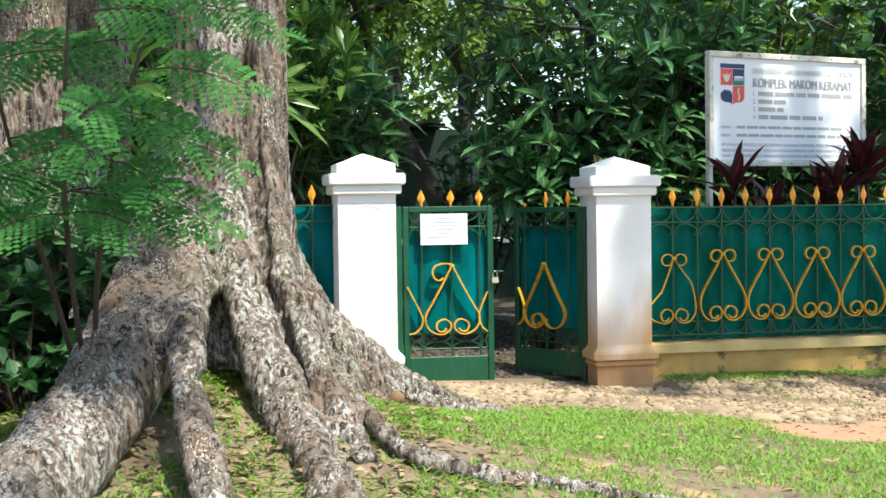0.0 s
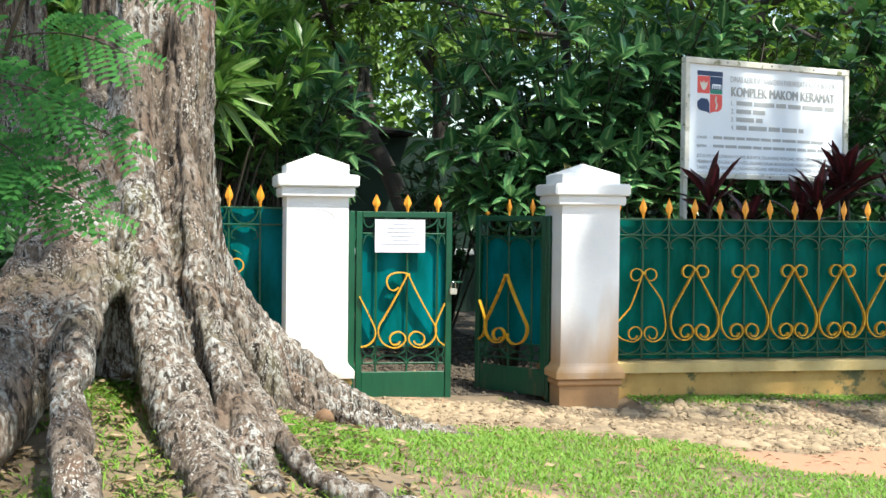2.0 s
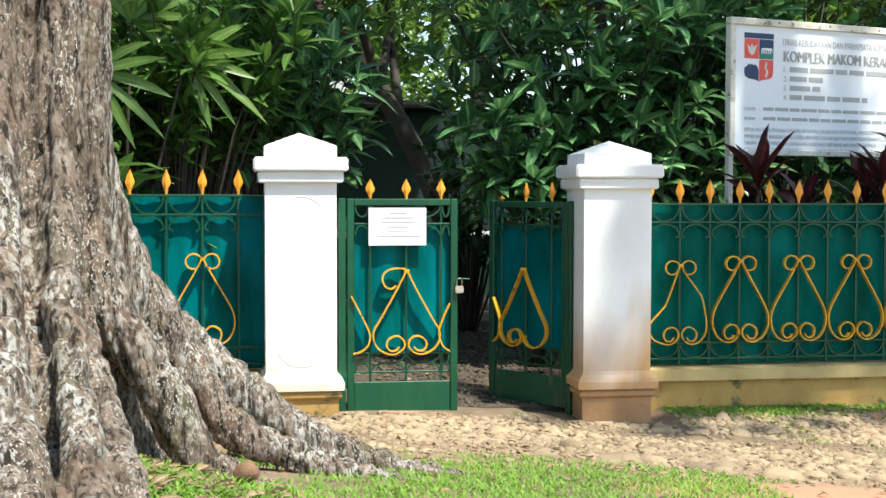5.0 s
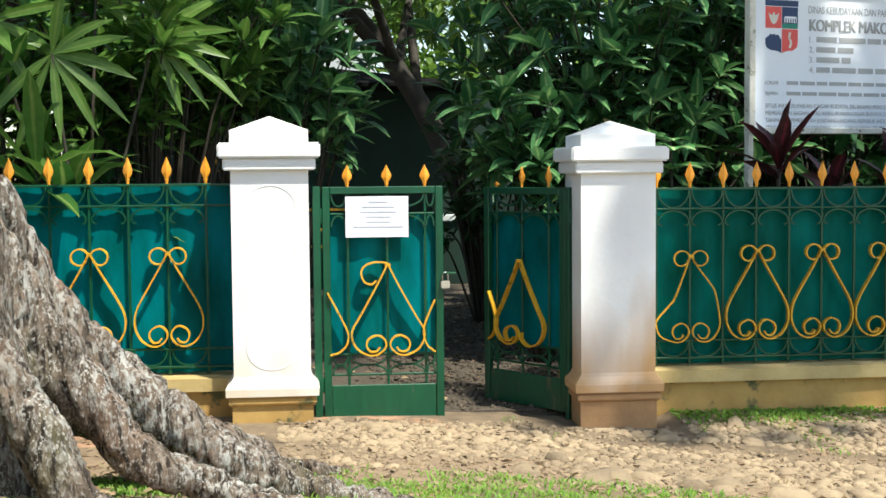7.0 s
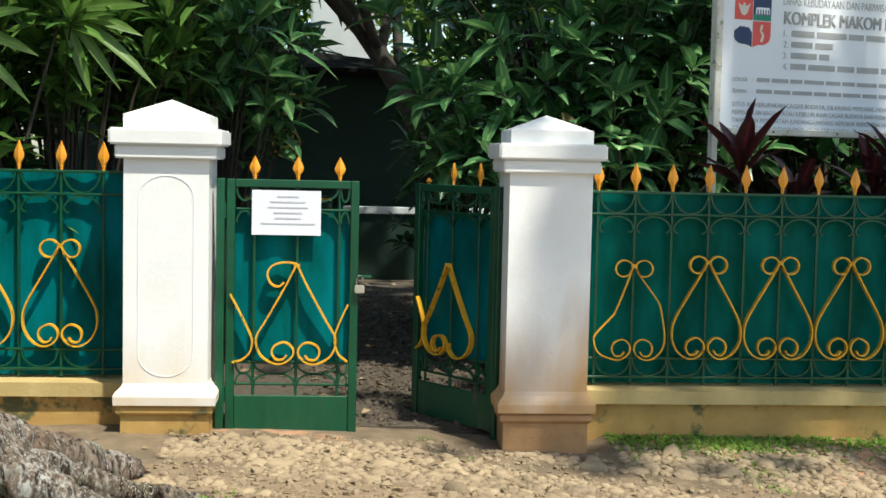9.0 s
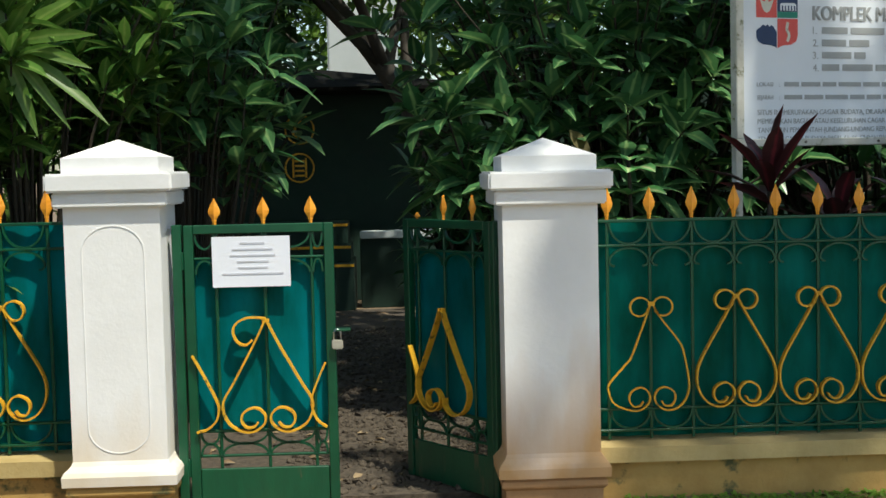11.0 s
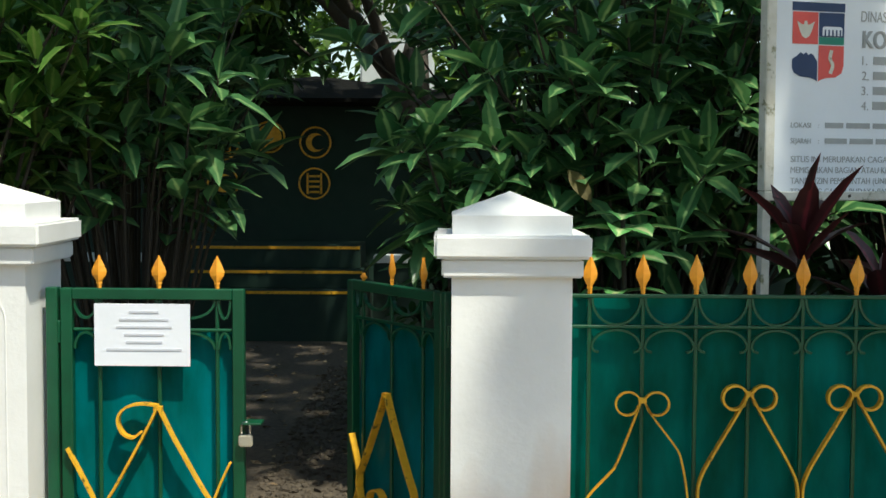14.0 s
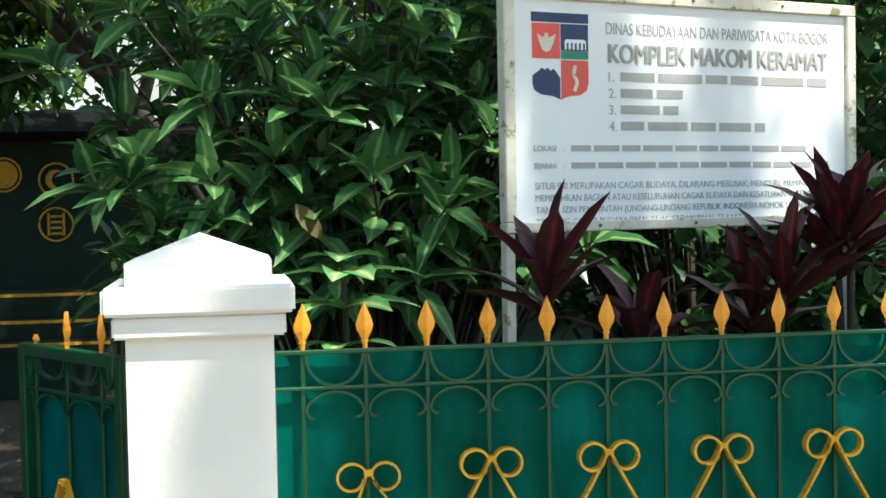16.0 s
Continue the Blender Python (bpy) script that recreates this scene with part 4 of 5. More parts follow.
BOLES = (
    ((-2.91, -3.0, 1.7, 0.10), (-2.89, -3.12, 1.3, 0.12), (-2.85, -3.3, 1.0, 0.12), (-2.80, -3.55, 0.74, 0.11), (-2.74, -3.8, 0.50, 0.09)),
    ((-2.86, -2.70, 0.2, 0.40), (-2.86, -2.74, 0.65, 0.31), (-2.87, -2.80, 1.05, 0.24), (-2.88, -2.86, 1.6, 0.19)),
    ((-2.95, -2.86, 0.5, 0.25), (-2.93, -2.88, 1.3, 0.205), (-2.92, -2.87, 2.2, 0.19), (-2.96, -2.82, 4.0, 0.17), (-3.05, -2.8, 6.0, 0.14)),
    ((-2.80, -2.86, 0.7, 0.14), (-2.775, -2.88, 1.4, 0.10), (-2.765, -2.88, 2.2, 0.09), (-2.80, -2.84, 4.0, 0.09), (-2.9, -2.8, 6.0, 0.07)),
    ((-2.955, -3.10, 1.4, 0.075), (-2.95, -3.04, 2.2, 0.068), (-2.95, -3.0, 4.0, 0.07), (-3.0, -2.9, 6.0, 0.06)),
    ((-2.80, -3.06, 1.4, 0.07), (-2.795, -3.0, 2.2, 0.062), (-2.82, -2.96, 4.0, 0.06), (-2.9, -2.9, 6.0, 0.05)),
    ((-3.08, -3.05, 0.6, 0.12), (-3.06, -3.0, 1.4, 0.07), (-3.04, -3.0, 2.2, 0.075), (-3.05, -2.9, 4.0, 0.07), (-3.1, -2.9, 6.0, 0.06)),
    ((-3.55, -2.15, 0.3, 0.36), (-3.62, -2.15, 1.2, 0.28), (-3.66, -2.1, 2.2, 0.26), (-3.8, -2.1, 4.0, 0.22), (-3.95, -2.1, 6.0, 0.16)),
    ((-3.85, -2.35, 0.5, 0.26), (-3.88, -2.35, 1.2, 0.18), (-3.92, -2.35, 2.2, 0.16), (-4.0, -2.3, 4.0, 0.12), (-4.1, -2.2, 6.0, 0.1)),
    ((-3.38, -2.35, 0.5, 0.20), (-3.40, -2.3, 1.2, 0.12), (-3.42, -2.25, 2.2, 0.10), (-3.6, -2.2, 4.0, 0.09), (-3.7, -2.2, 6.0, 0.06)),
)


def old_tree():
    p = thing("big_tree", (-3.1, -3.0, 0.4), "old tree with fluted grey bark and spreading buttress roots", "tree")
    pieces = []
    for line in ROOTS + BOLES:
        q = smooth_line(line, 6)
        q[:, :3] -= (-3.1, -3.0, 0.4)
        pieces.append(tube(q[:, :3], q[:, 3], 14))
    raw = part("trunk", merge(*pieces), BARK, p)
    rm = raw.modifiers.new("fuse", "REMESH")
    rm.mode, rm.voxel_size = "VOXEL", 0.015
    sm = raw.modifiers.new("soften", "SMOOTH")
    sm.factor, sm.iterations = 0.5, 2
    me = bpy.data.meshes.new_from_object(raw.evaluated_get(bpy.context.evaluated_depsgraph_get()))
    bpy.data.objects.remove(raw)
    n = len(me.vertices)
    co, no = np.empty(n * 3), np.empty(n * 3)
    me.vertices.foreach_get("co", co)
    me.vertices.foreach_get("normal", no)
    co, no = co.reshape(-1, 3), no.reshape(-1, 3)
    lift = np.empty(n)
    for i, (x, y, z) in enumerate(co):
        if z > 2.3:
            lift[i] = 0
            continue
        ridge = 1 - abs(noise.noise((x * 10, y * 10, z * 1.4))) * 2
        flake = noise.noise((x * 26, y * 26, z * 11 + 4))
        fine = noise.noise((x * 60, y * 60, z * 34))
        knob = noise.noise((x * 3.2, y * 3.2, z * 2.2))
        lift[i] = -0.026 * max(0, ridge) ** 4 + 0.010 * max(flake, -0.15) + 0.008 * fine + 0.009 * knob
    me.vertices.foreach_set("co", (co + no * lift[:, None]).ravel())
    me.polygons.foreach_set("use_smooth", [True] * len(me.polygons))
    me.update()
    part("trunk", me, None, p, "lichen spotted bark with buttress roots")
    # unseen limbs and crown high above the path, casting shade
    random.seed(11)
    lv, st = Leaves(), []
    for k in range(9):
        g = k * 0.7
        s = Vector((0.1, 0.2, 5.0))
        e = Vector((-1.2 + 2.6 * math.cos(g), 1.0 + 2.4 * math.sin(g), rnd(6.2, 7.6)))
        line = smooth_line([s, s.lerp(e, 0.5) + Vector((0, 0, 0.4)), e], 5)
        st.append(tube(line, np.linspace(0.09, 0.02, len(line)), 7))
        for q in line[4:]:
            for _ in range(9):
                c = Vector(q) + Vector((rnd(-0.7, 0.7), rnd(-0.7, 0.7), rnd(-0.4, 0.5)))
                lv.whorl(c, (rnd(-1, 1), rnd(-1, 1), rnd(-0.2, 1)), 6, 0.16, 0.07, segs=2)
    # added limb, out of view: its leaf cluster shades the sapling and trunk's left
    shade_limb = smooth_line([(0.1, 0.1, 4.6), (0.4, -1.1, 5.1), (0.75, -2.4, 4.9)], 6)
    st.append(tube(shade_limb, np.linspace(0.08, 0.02, len(shade_limb)), 7))
    for _ in range(85):
        c = Vector((0.65, -2.45, 4.85)) + Vector((rnd(-0.95, 0.62), rnd(-1.05, 0.9), rnd(-0.4, 0.4)))
        lv.whorl(c, (rnd(-1, 1), rnd(-1, 1), rnd(-0.2, 1)), 6, 0.17, 0.08, segs=2)
    part("limbs", merge(*st), BARK, p, "", True)
    lv.link("crown", L_FAR, p)
    return p


old_tree()

# ---- feathery sapling in front of the trunk ----


def feather_sapling(base, stems, seed):
    """Slim stems with tiers of twice-pinnate fronds: a rachis, paired pinnae, small oblong leaflets."""
    random.seed(seed)
    p = thing("sapling", base, "young sapling with tiers of green feathery leaves, beside the trunk", "sapling")
    st, lv = [], Leaves()
    for line, fronds in stems:
        line = smooth_line([(0, 0, 0)] + line, 6)
        st.append(tube(line, np.linspace(0.011, 0.004, len(line)), 6))
        for k, (at_t, g, ln) in enumerate(fronds):
            c = Vector(line[int((len(line) - 1) * at_t)])
            d = Vector((math.cos(radians(g)), math.sin(radians(g)), rnd(0.0, 0.30))).normalized()
            nrm = Vector((rnd(-0.35, 0.35), rnd(-1.0, -0.5), 0.65))
            sd = d.cross(nrm).normalized()
            rach = [c + d * (ln * t) - Vector((0, 0, 1)) * (0.35 * ln * t * t) for t in np.linspace(0, 1, 13)]
            st.append(tube(rach, np.linspace(0.003, 0.0012, 13), 4))
            pairs = max(4, int(ln / 0.036))
            for i in range(pairs * 2 + 1):
                t = min(1.0, 0.22 + 0.78 * (i // 2) / pairs)
                b = rach[min(12, int(round(t * 12)))]
                sgn = 0 if i == pairs * 2 else (1 if i % 2 else -1)
                pd = (d * (0.5 if sgn else 1) + sd * sgn * 0.85 + Vector((rnd(-0.08, 0.08), rnd(-0.08, 0.08), -0.12))).normalized()
                pl = rnd(0.085, 0.115) * (1.05 - 0.5 * abs(t - 0.55))
                s2 = pd.cross(nrm).normalized()
                n = int(pl / 0.0125)
                for j in range(1, n + 1):
                    q = b + pd * (0.0125 * j) - Vector((0, 0, 1)) * (0.25 * pl * (j / n) ** 2)
                    for sg in (1, -1):
                        lv.leaf(q, pd * 0.35 + s2 * sg, 0.023, 0.0125, 0.1, rnd(-0.3, 0.3), 0.08, 2, nrm)
    part("branchwork", merge(*st), TWIG, p, "", True)["kind"] = "stuff"
    lv.link("foliage", L_FEATHER, p)["kind"] = "stuff"
    return p


feather_sapling((-3.36, -3.72, 0.55), (
    ([(0.04, -0.30, 0.55), (0.14, -0.55, 1.0), (0.33, -0.62, 1.55)], [(0.52, -160, 0.30), (0.54, -15, 0.30), (0.58, -60, 0.26), (0.62, 175, 0.34), (0.66, 5, 0.32), (0.70, -110, 0.28), (0.76, -30, 0.34), (0.80, 165, 0.38), (0.86, 10, 0.34), (0.90, -150, 0.36), (0.96, -20, 0.30)]),
    ([(-0.03, -0.35, 0.50), (-0.02, -0.60, 0.90), (0.02, -0.70, 1.38)], [(0.50, -40, 0.26), (0.54, -140, 0.28), (0.58, 0, 0.30), (0.64, 180, 0.30), (0.70, -70, 0.28), (0.76, -10, 0.34), (0.84, 170, 0.36), (0.92, -25, 0.36), (0.98, -165, 0.32)]),
    ([(-0.10, -0.25, 0.50), (-0.20, -0.45, 1.0), (-0.26, -0.60, 1.50)], [(0.62, -20, 0.32), (0.72, -170, 0.32), (0.80, -5, 0.36), (0.88, -150, 0.34), (0.97, -15, 0.38)]),
), 21)

# ---- planting behind the fence ----
shrub("broadleaf_shrub", (0.25, 2.1, 0.1), 2.9, 155, 1.35, 0.275, 0.105, L_SHRUB, "large evergreen shrub with glossy pale-ribbed leaves", 31, reachy=0.9, low=0.42)
spray = shrub("broadleaf_shrub", (-0.42, 1.6, 0.1), 1.78, 16, 0.42, 0.25, 0.10, L_SHRUB, "evergreen shrub spray hanging over the yard path", 32, reachy=0.35, low=0.68, per=8)
for x, z, g in ((0.30, 1.52, -0.9),):
    lv = Leaves()
    lv.leaf((x, -0.3, z), (math.cos(g), -0.3, math.sin(g)), 0.16, 0.075, 0.1, 0.2, 0.2, 4, (0, -1, 0.3))
    lv.link("yellowed_leaf", L_YELLOW, spray, "yellowed old leaf")
shrub("broadleaf_shrub", (1.9, 2.6, 0.1), 2.9, 150, 1.2, 0.22, 0.10, L_SHRUB2, "dark evergreen shrub behind the information board", 33, low=0.3)
shrub("broadleaf_shrub", (-2.05, 1.8, 0.1), 2.3, 52, 0.62, 0.265, 0.10, L_SHRUB, "evergreen shrub beside the white pillar", 34, low=0.66)
shrub("broadleaf_shrub", (-0.5, 3.7, 0.1), 1.85, 46, 0.42, 0.14, 0.06, L_SHRUB2, "small leafy shrub beside the yard path", 38, low=0.35)
shrub("broadleaf_shrub", (3.6, 2.2, 0.1), 3.0, 120, 1.2, 0.22, 0.10, L_SHRUB2, "dark evergreen shrub along the railing", 35, low=0.3)


def strap_plant(base, height, heads, reach, length, width, material, label, seed, name="dracaena", per=22, up=0.9, droop=0.45, category="plant", group="", low=0.5, single=False):
    """Canes that end in rosettes of long strap leaves."""
    random.seed(seed)
    p = thing(name, base, label, category, group)
    lv, st = Leaves(), []
    for k in range(heads):
        tip = Vector((rnd(-reach, reach), rnd(-reach, reach) * 0.7, height * rnd(low, 1.0)))
        line = smooth_line([(tip.x * 0.2, tip.y * 0.2, 0), tip * 0.6, tip], 4)
        st.append(tube(line, np.linspace(0.018, 0.010, len(line)), 6))
        for i in range(per):
            g = i * 2.4 + k
            t = i / per
            tilt = 0.25 + (1.5 - up * 0.3) * t + rnd(-0.15, 0.15)
            d = Vector((math.sin(tilt) * math.cos(g), math.sin(tilt) * math.sin(g), math.cos(tilt)))
            if single:
                lv = Leaves()
            lv.leaf(tip - Vector((0, 0, 0.12 * t)), d, length * rnd(0.75, 1.1), width * rnd(0.8, 1.15), droop * rnd(0.3, 1.3), rnd(-0.3, 0.3), 0.35, 4)
            if single:
                lv.link("leaf", material, p)
        if single:
            part("cane", st.pop(), TWIG, p, "", True)
            continue
    if not single:
        part("canes", merge(*st), TWIG, p, "", True)["kind"] = "stuff"
        lv.link("leaves", material, p)["kind"] = "stuff"
    return p


shrub("dracaena", (-2.75, 1.25, 0.1), 2.5, 74, 0.9, 0.27, 0.066, L_STRAP, "dense dracaena with whorls of narrow bright leaves", 41, "plant", 11, 0.62, 0.3, 0.95, -0.3)
shrub("broadleaf_shrub", (-2.25, 2.7, 0.1), 2.7, 46, 0.6, 0.2, 0.08, L_SHRUB2, "evergreen shrub along the yard path", 36, low=0.68)
shrub("broadleaf_shrub", (-3.6, 1.2, 0.1), 2.3, 60, 0.8, 0.2, 0.075, L_SHRUB2, "evergreen shrub behind the railing", 37, low=0.5)
strap_plant((-3.25, 0.5, 0.1), 1.95, 6, 0.35, 0.72, 0.10, L_STRAP, "broad strap-leaved plant close behind the railing", 42, per=11)
strap_plant((-4.3, 1.0, 0.1), 2.2, 24, 0.8, 0.45, 0.06, L_STRAP, "strap-leaved planting behind the railing", 43)
for k, (x, y, h, n) in enumerate(((0.60, 0.42, 1.33, 1), (0.98, 0.50, 1.22, 1), (1.30, 0.48, 1.30, 2), (1.66, 0.52, 1.48, 3), (2.05, 0.5, 1.35, 2), (2.5, 0.5, 1.4, 3), (3.0, 0.5, 1.35, 2))):
    strap_plant((x, y, 0.1), h, n, 0.09, 0.40, 0.082, L_RED, "dark red cordyline with upright sword leaves", 50 + k, "cordyline", 13, 2.2, 0.35, group="cordylines behind the railing", low=0.88, single=True)
random.seed(61)
croton = thing("young_shrub", (-0.04, 0.20, 0.1), "young shrub with pale veined leaves beside the pillar", "shrub")
stem_line = smooth_line([(0, 0, 0), (0.02, 0, 0.7), (0.0, 0.0, 1.36)], 4)
for z, ln, turns in ((1.36, 0.15, (-100, 20, 150, 80)), (1.31, 0.24, (-20, -70, 195, 250, 60)), (1.22, 0.23, (-5, -50, -130, 185, 120)), (1.11, 0.18, (-25, -100, 200))):
    for g in turns:
        lv = Leaves()
        g = radians(g + rnd(-8, 8))
        lv.leaf((0, 0, z), (math.cos(g), math.sin(g), 0.42), ln * rnd(0.9, 1.1), 0.095, 0.38, rnd(-0.25, 0.25), 0.22, 4)
        lv.link("leaf", L_VARIEG, croton)
part("stem", tube(stem_line, 0.008, 6), TWIG, croton, "", True)

# ---- fan-leaved palm close behind the railing ----
random.seed(65)
palm = thing("fan_palm", (-2.95, 0.35, 0.1), "fan palm with broad yellow-green pleated leaflets", "palm")
for hub, a0, a1, n in (((-0.12, -0.08, 1.80), -140, 75, 9), ((0.34, 0.12, 1.90), -70, 80, 8), ((-0.45, 0.1, 1.98), -160, 20, 6), ((0.05, 0.2, 2.1), -30, 120, 8)):
    st = part("stalk", tube(smooth_line([(0, 0, 0), (hub[0] * 0.3, hub[1] * 0.3, 0.9), hub], 5), np.linspace(0.014, 0.007, 11), 6), TWIG, palm, "", True)
    for q in range(n):
        g = radians(a0 + (a1 - a0) * q / (n - 1) + rnd(-5, 5))
        lv = Leaves()
        lv.leaf(hub, (math.cos(g), rnd(-0.25, 0.1), math.sin(g)), rnd(0.36, 0.48), rnd(0.05, 0.065), rnd(0.1, 0.3), rnd(-0.3, 0.3), 0.3, 4, (0.1, -1, 0.3))
        lv.link("leaf", L_PALM, palm)

# ---- the yard's back: green wall, plinth steps, white walls ----
shrine = thing("green_shrine_wall", (-1.9, 8.25, 0.1), "dark green wall with gold roundels above stepped plinth", "wall")
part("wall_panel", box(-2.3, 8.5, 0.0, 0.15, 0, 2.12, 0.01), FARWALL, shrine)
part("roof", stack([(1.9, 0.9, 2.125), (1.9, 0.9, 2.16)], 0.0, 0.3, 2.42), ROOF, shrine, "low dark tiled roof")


def roundel(x, z, kind_):
    ring = [(0.145 * math.cos(g), 0.145 * math.sin(g)) for g in np.linspace(0, 2 * math.pi, 25)]
    r = part("gold_roundel", bar2d(ring, 0.016, 0.02, 0.0), GOLD, shrine, "gold ring with an emblem")
    r.location = (x, -0.012, z)
    if kind_ == "moon":
        v = [(0.09 * math.cos(g), 0.09 * math.sin(g)) for g in np.linspace(0.7, 5.6, 16)]
        w = [(0.035 + 0.07 * math.cos(g), 0.07 * math.sin(g)) for g in np.linspace(5.4, 0.9, 16)]
        pts = v + w
        part("crescent", ([(a, -0.008, b) for a, b in pts], [(i, i + 1, 30 - i, 31 - i) for i in range(15)]), GOLD, r)
    elif kind_ == "scroll":
        for q in range(4):
            part("emblem_stroke", bar2d([(-0.05, -0.08 + 0.05 * q), (0.05, -0.08 + 0.05 * q)], 0.02, 0.016, 0), GOLD, r)
        for s in (-1, 1):
            part("emblem_stroke", bar2d([(s * 0.065, -0.1), (s * 0.065, 0.1)], 0.018, 0.016, 0), GOLD, r)
    elif kind_ == "disc":
        part("emblem_disc", tube([(0, -0.01, 0), (0, 0.0, 0)], 0.12, 18), GOLD, r)


roundel(0.02, 1.77, "moon")
roundel(0.01, 1.38, "scroll")
roundel(-0.42, 1.82, "disc")
roundel(-0.86, 1.75, "scroll")
roundel(-0.86, 1.38, "moon")
steps = thing("stepped_plinth", (-2.2, 7.2, 0.1), "dark green stepped plinth with yellow edge lines", "steps")
for k, z in enumerate((0.48, 0.64, 0.84)):
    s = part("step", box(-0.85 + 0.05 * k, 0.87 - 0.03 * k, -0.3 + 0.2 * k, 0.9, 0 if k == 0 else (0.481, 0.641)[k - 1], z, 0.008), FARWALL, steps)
    part("edge_line", box(-0.85 + 0.05 * k, 0.87 - 0.03 * k, -0.308 + 0.2 * k, -0.301 + 0.2 * k, z - 0.028, z - 0.003), GOLD, s)
for x0, x1 in ((-4.4, -3.15), (-1.28, 1.2)):
    w = thing("yard_wall", ((x0 + x1) / 2, 7.55, 0.1), "low dark green wall with a pale coping beside the plinth", "low wall", "yard walls")
    h = (x1 - x0) / 2
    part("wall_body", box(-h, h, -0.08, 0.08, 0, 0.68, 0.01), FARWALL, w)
    part("coping", box(-h, h, -0.12, 0.10, 0.681, 0.75, 0.01), FARWHITE, w, "pale painted coping")
tagged(part("white_building", box(-1.75, -0.80, 12.6, 12.9, 0.0, 5.5, 0.02), FARWHITE), "pale wall of a building beyond the trees", "building")

# ---- trees beyond ----


def yard_tree(base, lean, height, radius, seed, label, spread=(2.4, 1.6, 1.3), shoots=260, leaf=0.16, material=None, low=2.2):
    random.seed(seed)
    p = thing("yard_tree", base, label, "tree", "trees beyond the yard")
    top = Vector((lean[0], lean[1], height))
    line = smooth_line([(0, 0, 0), (lean[0] * 0.35, lean[1] * 0.4, height * 0.5), top], 6)
    st = [tube(line, np.linspace(radius, radius * 0.45, len(line)), 9)]
    lv = Leaves()
    for k in range(10):
        g = k * 0.63 + rnd(-0.2, 0.2)
        s = Vector(line[random.randint(6, len(line) - 1)])
        e = top + Vector((spread[0] * math.cos(g) * rnd(0.5, 1), spread[1] * math.sin(g) * rnd(0.5, 1), rnd(-0.6, 0.9) * spread[2]))
        br = smooth_line([s, s.lerp(e, 0.5) + Vector((0, 0, 0.25)), e], 4)
        st.append(tube(br, np.linspace(radius * 0.4, 0.012, len(br)), 6))
    for k in range(shoots):
        a, b, c = (rnd(-1, 1) for _ in range(3))
        n = math.sqrt(a * a + b * b + c * c) + 1e-6
        r = rnd(0.35, 1.0) / max(n, 0.6)
        q = top + Vector((a * r * spread[0], b * r * spread[1], c * r * spread[2]))
        if q.z < low:
            continue
        for _ in range(2):
            lv.whorl(q + Vector((rnd(-0.15, 0.15), rnd(-0.15, 0.15), rnd(-0.15, 0.15))), (rnd(-1, 1), rnd(-1, 0.4), rnd(-0.3, 0.8)), 7, leaf, leaf * 0.42, 1.2, 0.3, segs=2)
    part("trunk", merge(*st), DARKBARK, p, "", True)
    lv.link("crown", material or L_FAR, p)
    return p


yard_tree((-0.06, 5.6, 0.1), (-2.1, 0.4, 3.7), 3.7, 0.13, 71, "leaning dark-barked tree over the yard", (3.2, 2.8, 1.2), 700)
yard_tree((-4.2, 5.0, 0.1), (0.3, 0.3, 3.6), 3.4, 0.12, 72, "shade tree at the yard's edge", (2.8, 2.4, 1.3), 700)
yard_tree((2.4, 5.2, 0.1), (0.9, 0.2, 3.5), 3.4, 0.20, 73, "dark-trunked tree behind the information board", (3.0, 2.4, 1.3), 600)
yard_tree((5.0, 6.5, 0.1), (0.4, 0.2, 3.5), 3.2, 0.15, 74, "shade tree beyond the railing", (2.4, 1.8, 1.6), 300)
yard_tree((0.6, 9.8, 0.1), (0.2, 0.0, 3.9), 3.9, 0.14, 75, "sunlit tree beyond the green wall", (3.0, 1.5, 1.3), 320, 0.2)
yard_tree((-4.8, 10.5, 0.1), (0.2, 0.0, 4.0), 4.0, 0.14, 76, "sunlit tree beyond the green wall", (3.0, 1.5, 1.4), 320, 0.2)
# three added trees, crowns out of view, placed to block sun and give dapple
yard_tree((0.7, 3.4, 0.1), (-1.0, -1.4, 5.2), 5.2, 0.06, 77, "slim tree added to shade the yard, crown out of view", (2.9, 2.7, 0.8), 600, 0.22, None, 3.9)
yard_tree((3.2, 2.8, 0.1), (-0.05, -4.3, 5.0), 5.2, 0.06, 78, "slim tree added to shade the railing, crown out of view", (3.1, 1.7, 0.8), 420, 0.20, None, 3.9)
yard_tree((-4.6, 2.6, 0.1), (0.2, -0.2, 5.2), 5.2, 0.07, 79, "slim tree added to shade the strap-leaved planting, crown out of view", (2.6, 2.2, 0.9), 420, 0.2, None, 3.9)

yard_tree((-3.0, 6.5, 0.1), (0.5, 0.0, 2.75), 2.75, 0.05, 82, "small dark evergreen tree beside the green wall", (1.0, 0.7, 0.65), 260, 0.17, L_SHRUB2, 1.9)
random.seed(80)
wood = thing("far_woods", (0, 14, 0), "dense far trees with sunlit gaps", "woods", kind="stuff")
lv = Leaves()
for k in range(7000):
    x, y, z = rnd(-9, 13), rnd(0, 6), rnd(0.3, 6.5)
    if noise.noise((x * 0.5, y * 0.3, z * 0.6)) > 0.26:
        continue
    lv.whorl((x, y, z), (rnd(-1, 1), rnd(-1, 0.2), rnd(-0.2, 1)), 6, 0.30, 0.14, 1.2, 0.3, segs=2)
lv.link("foliage", L_FAR, wood)

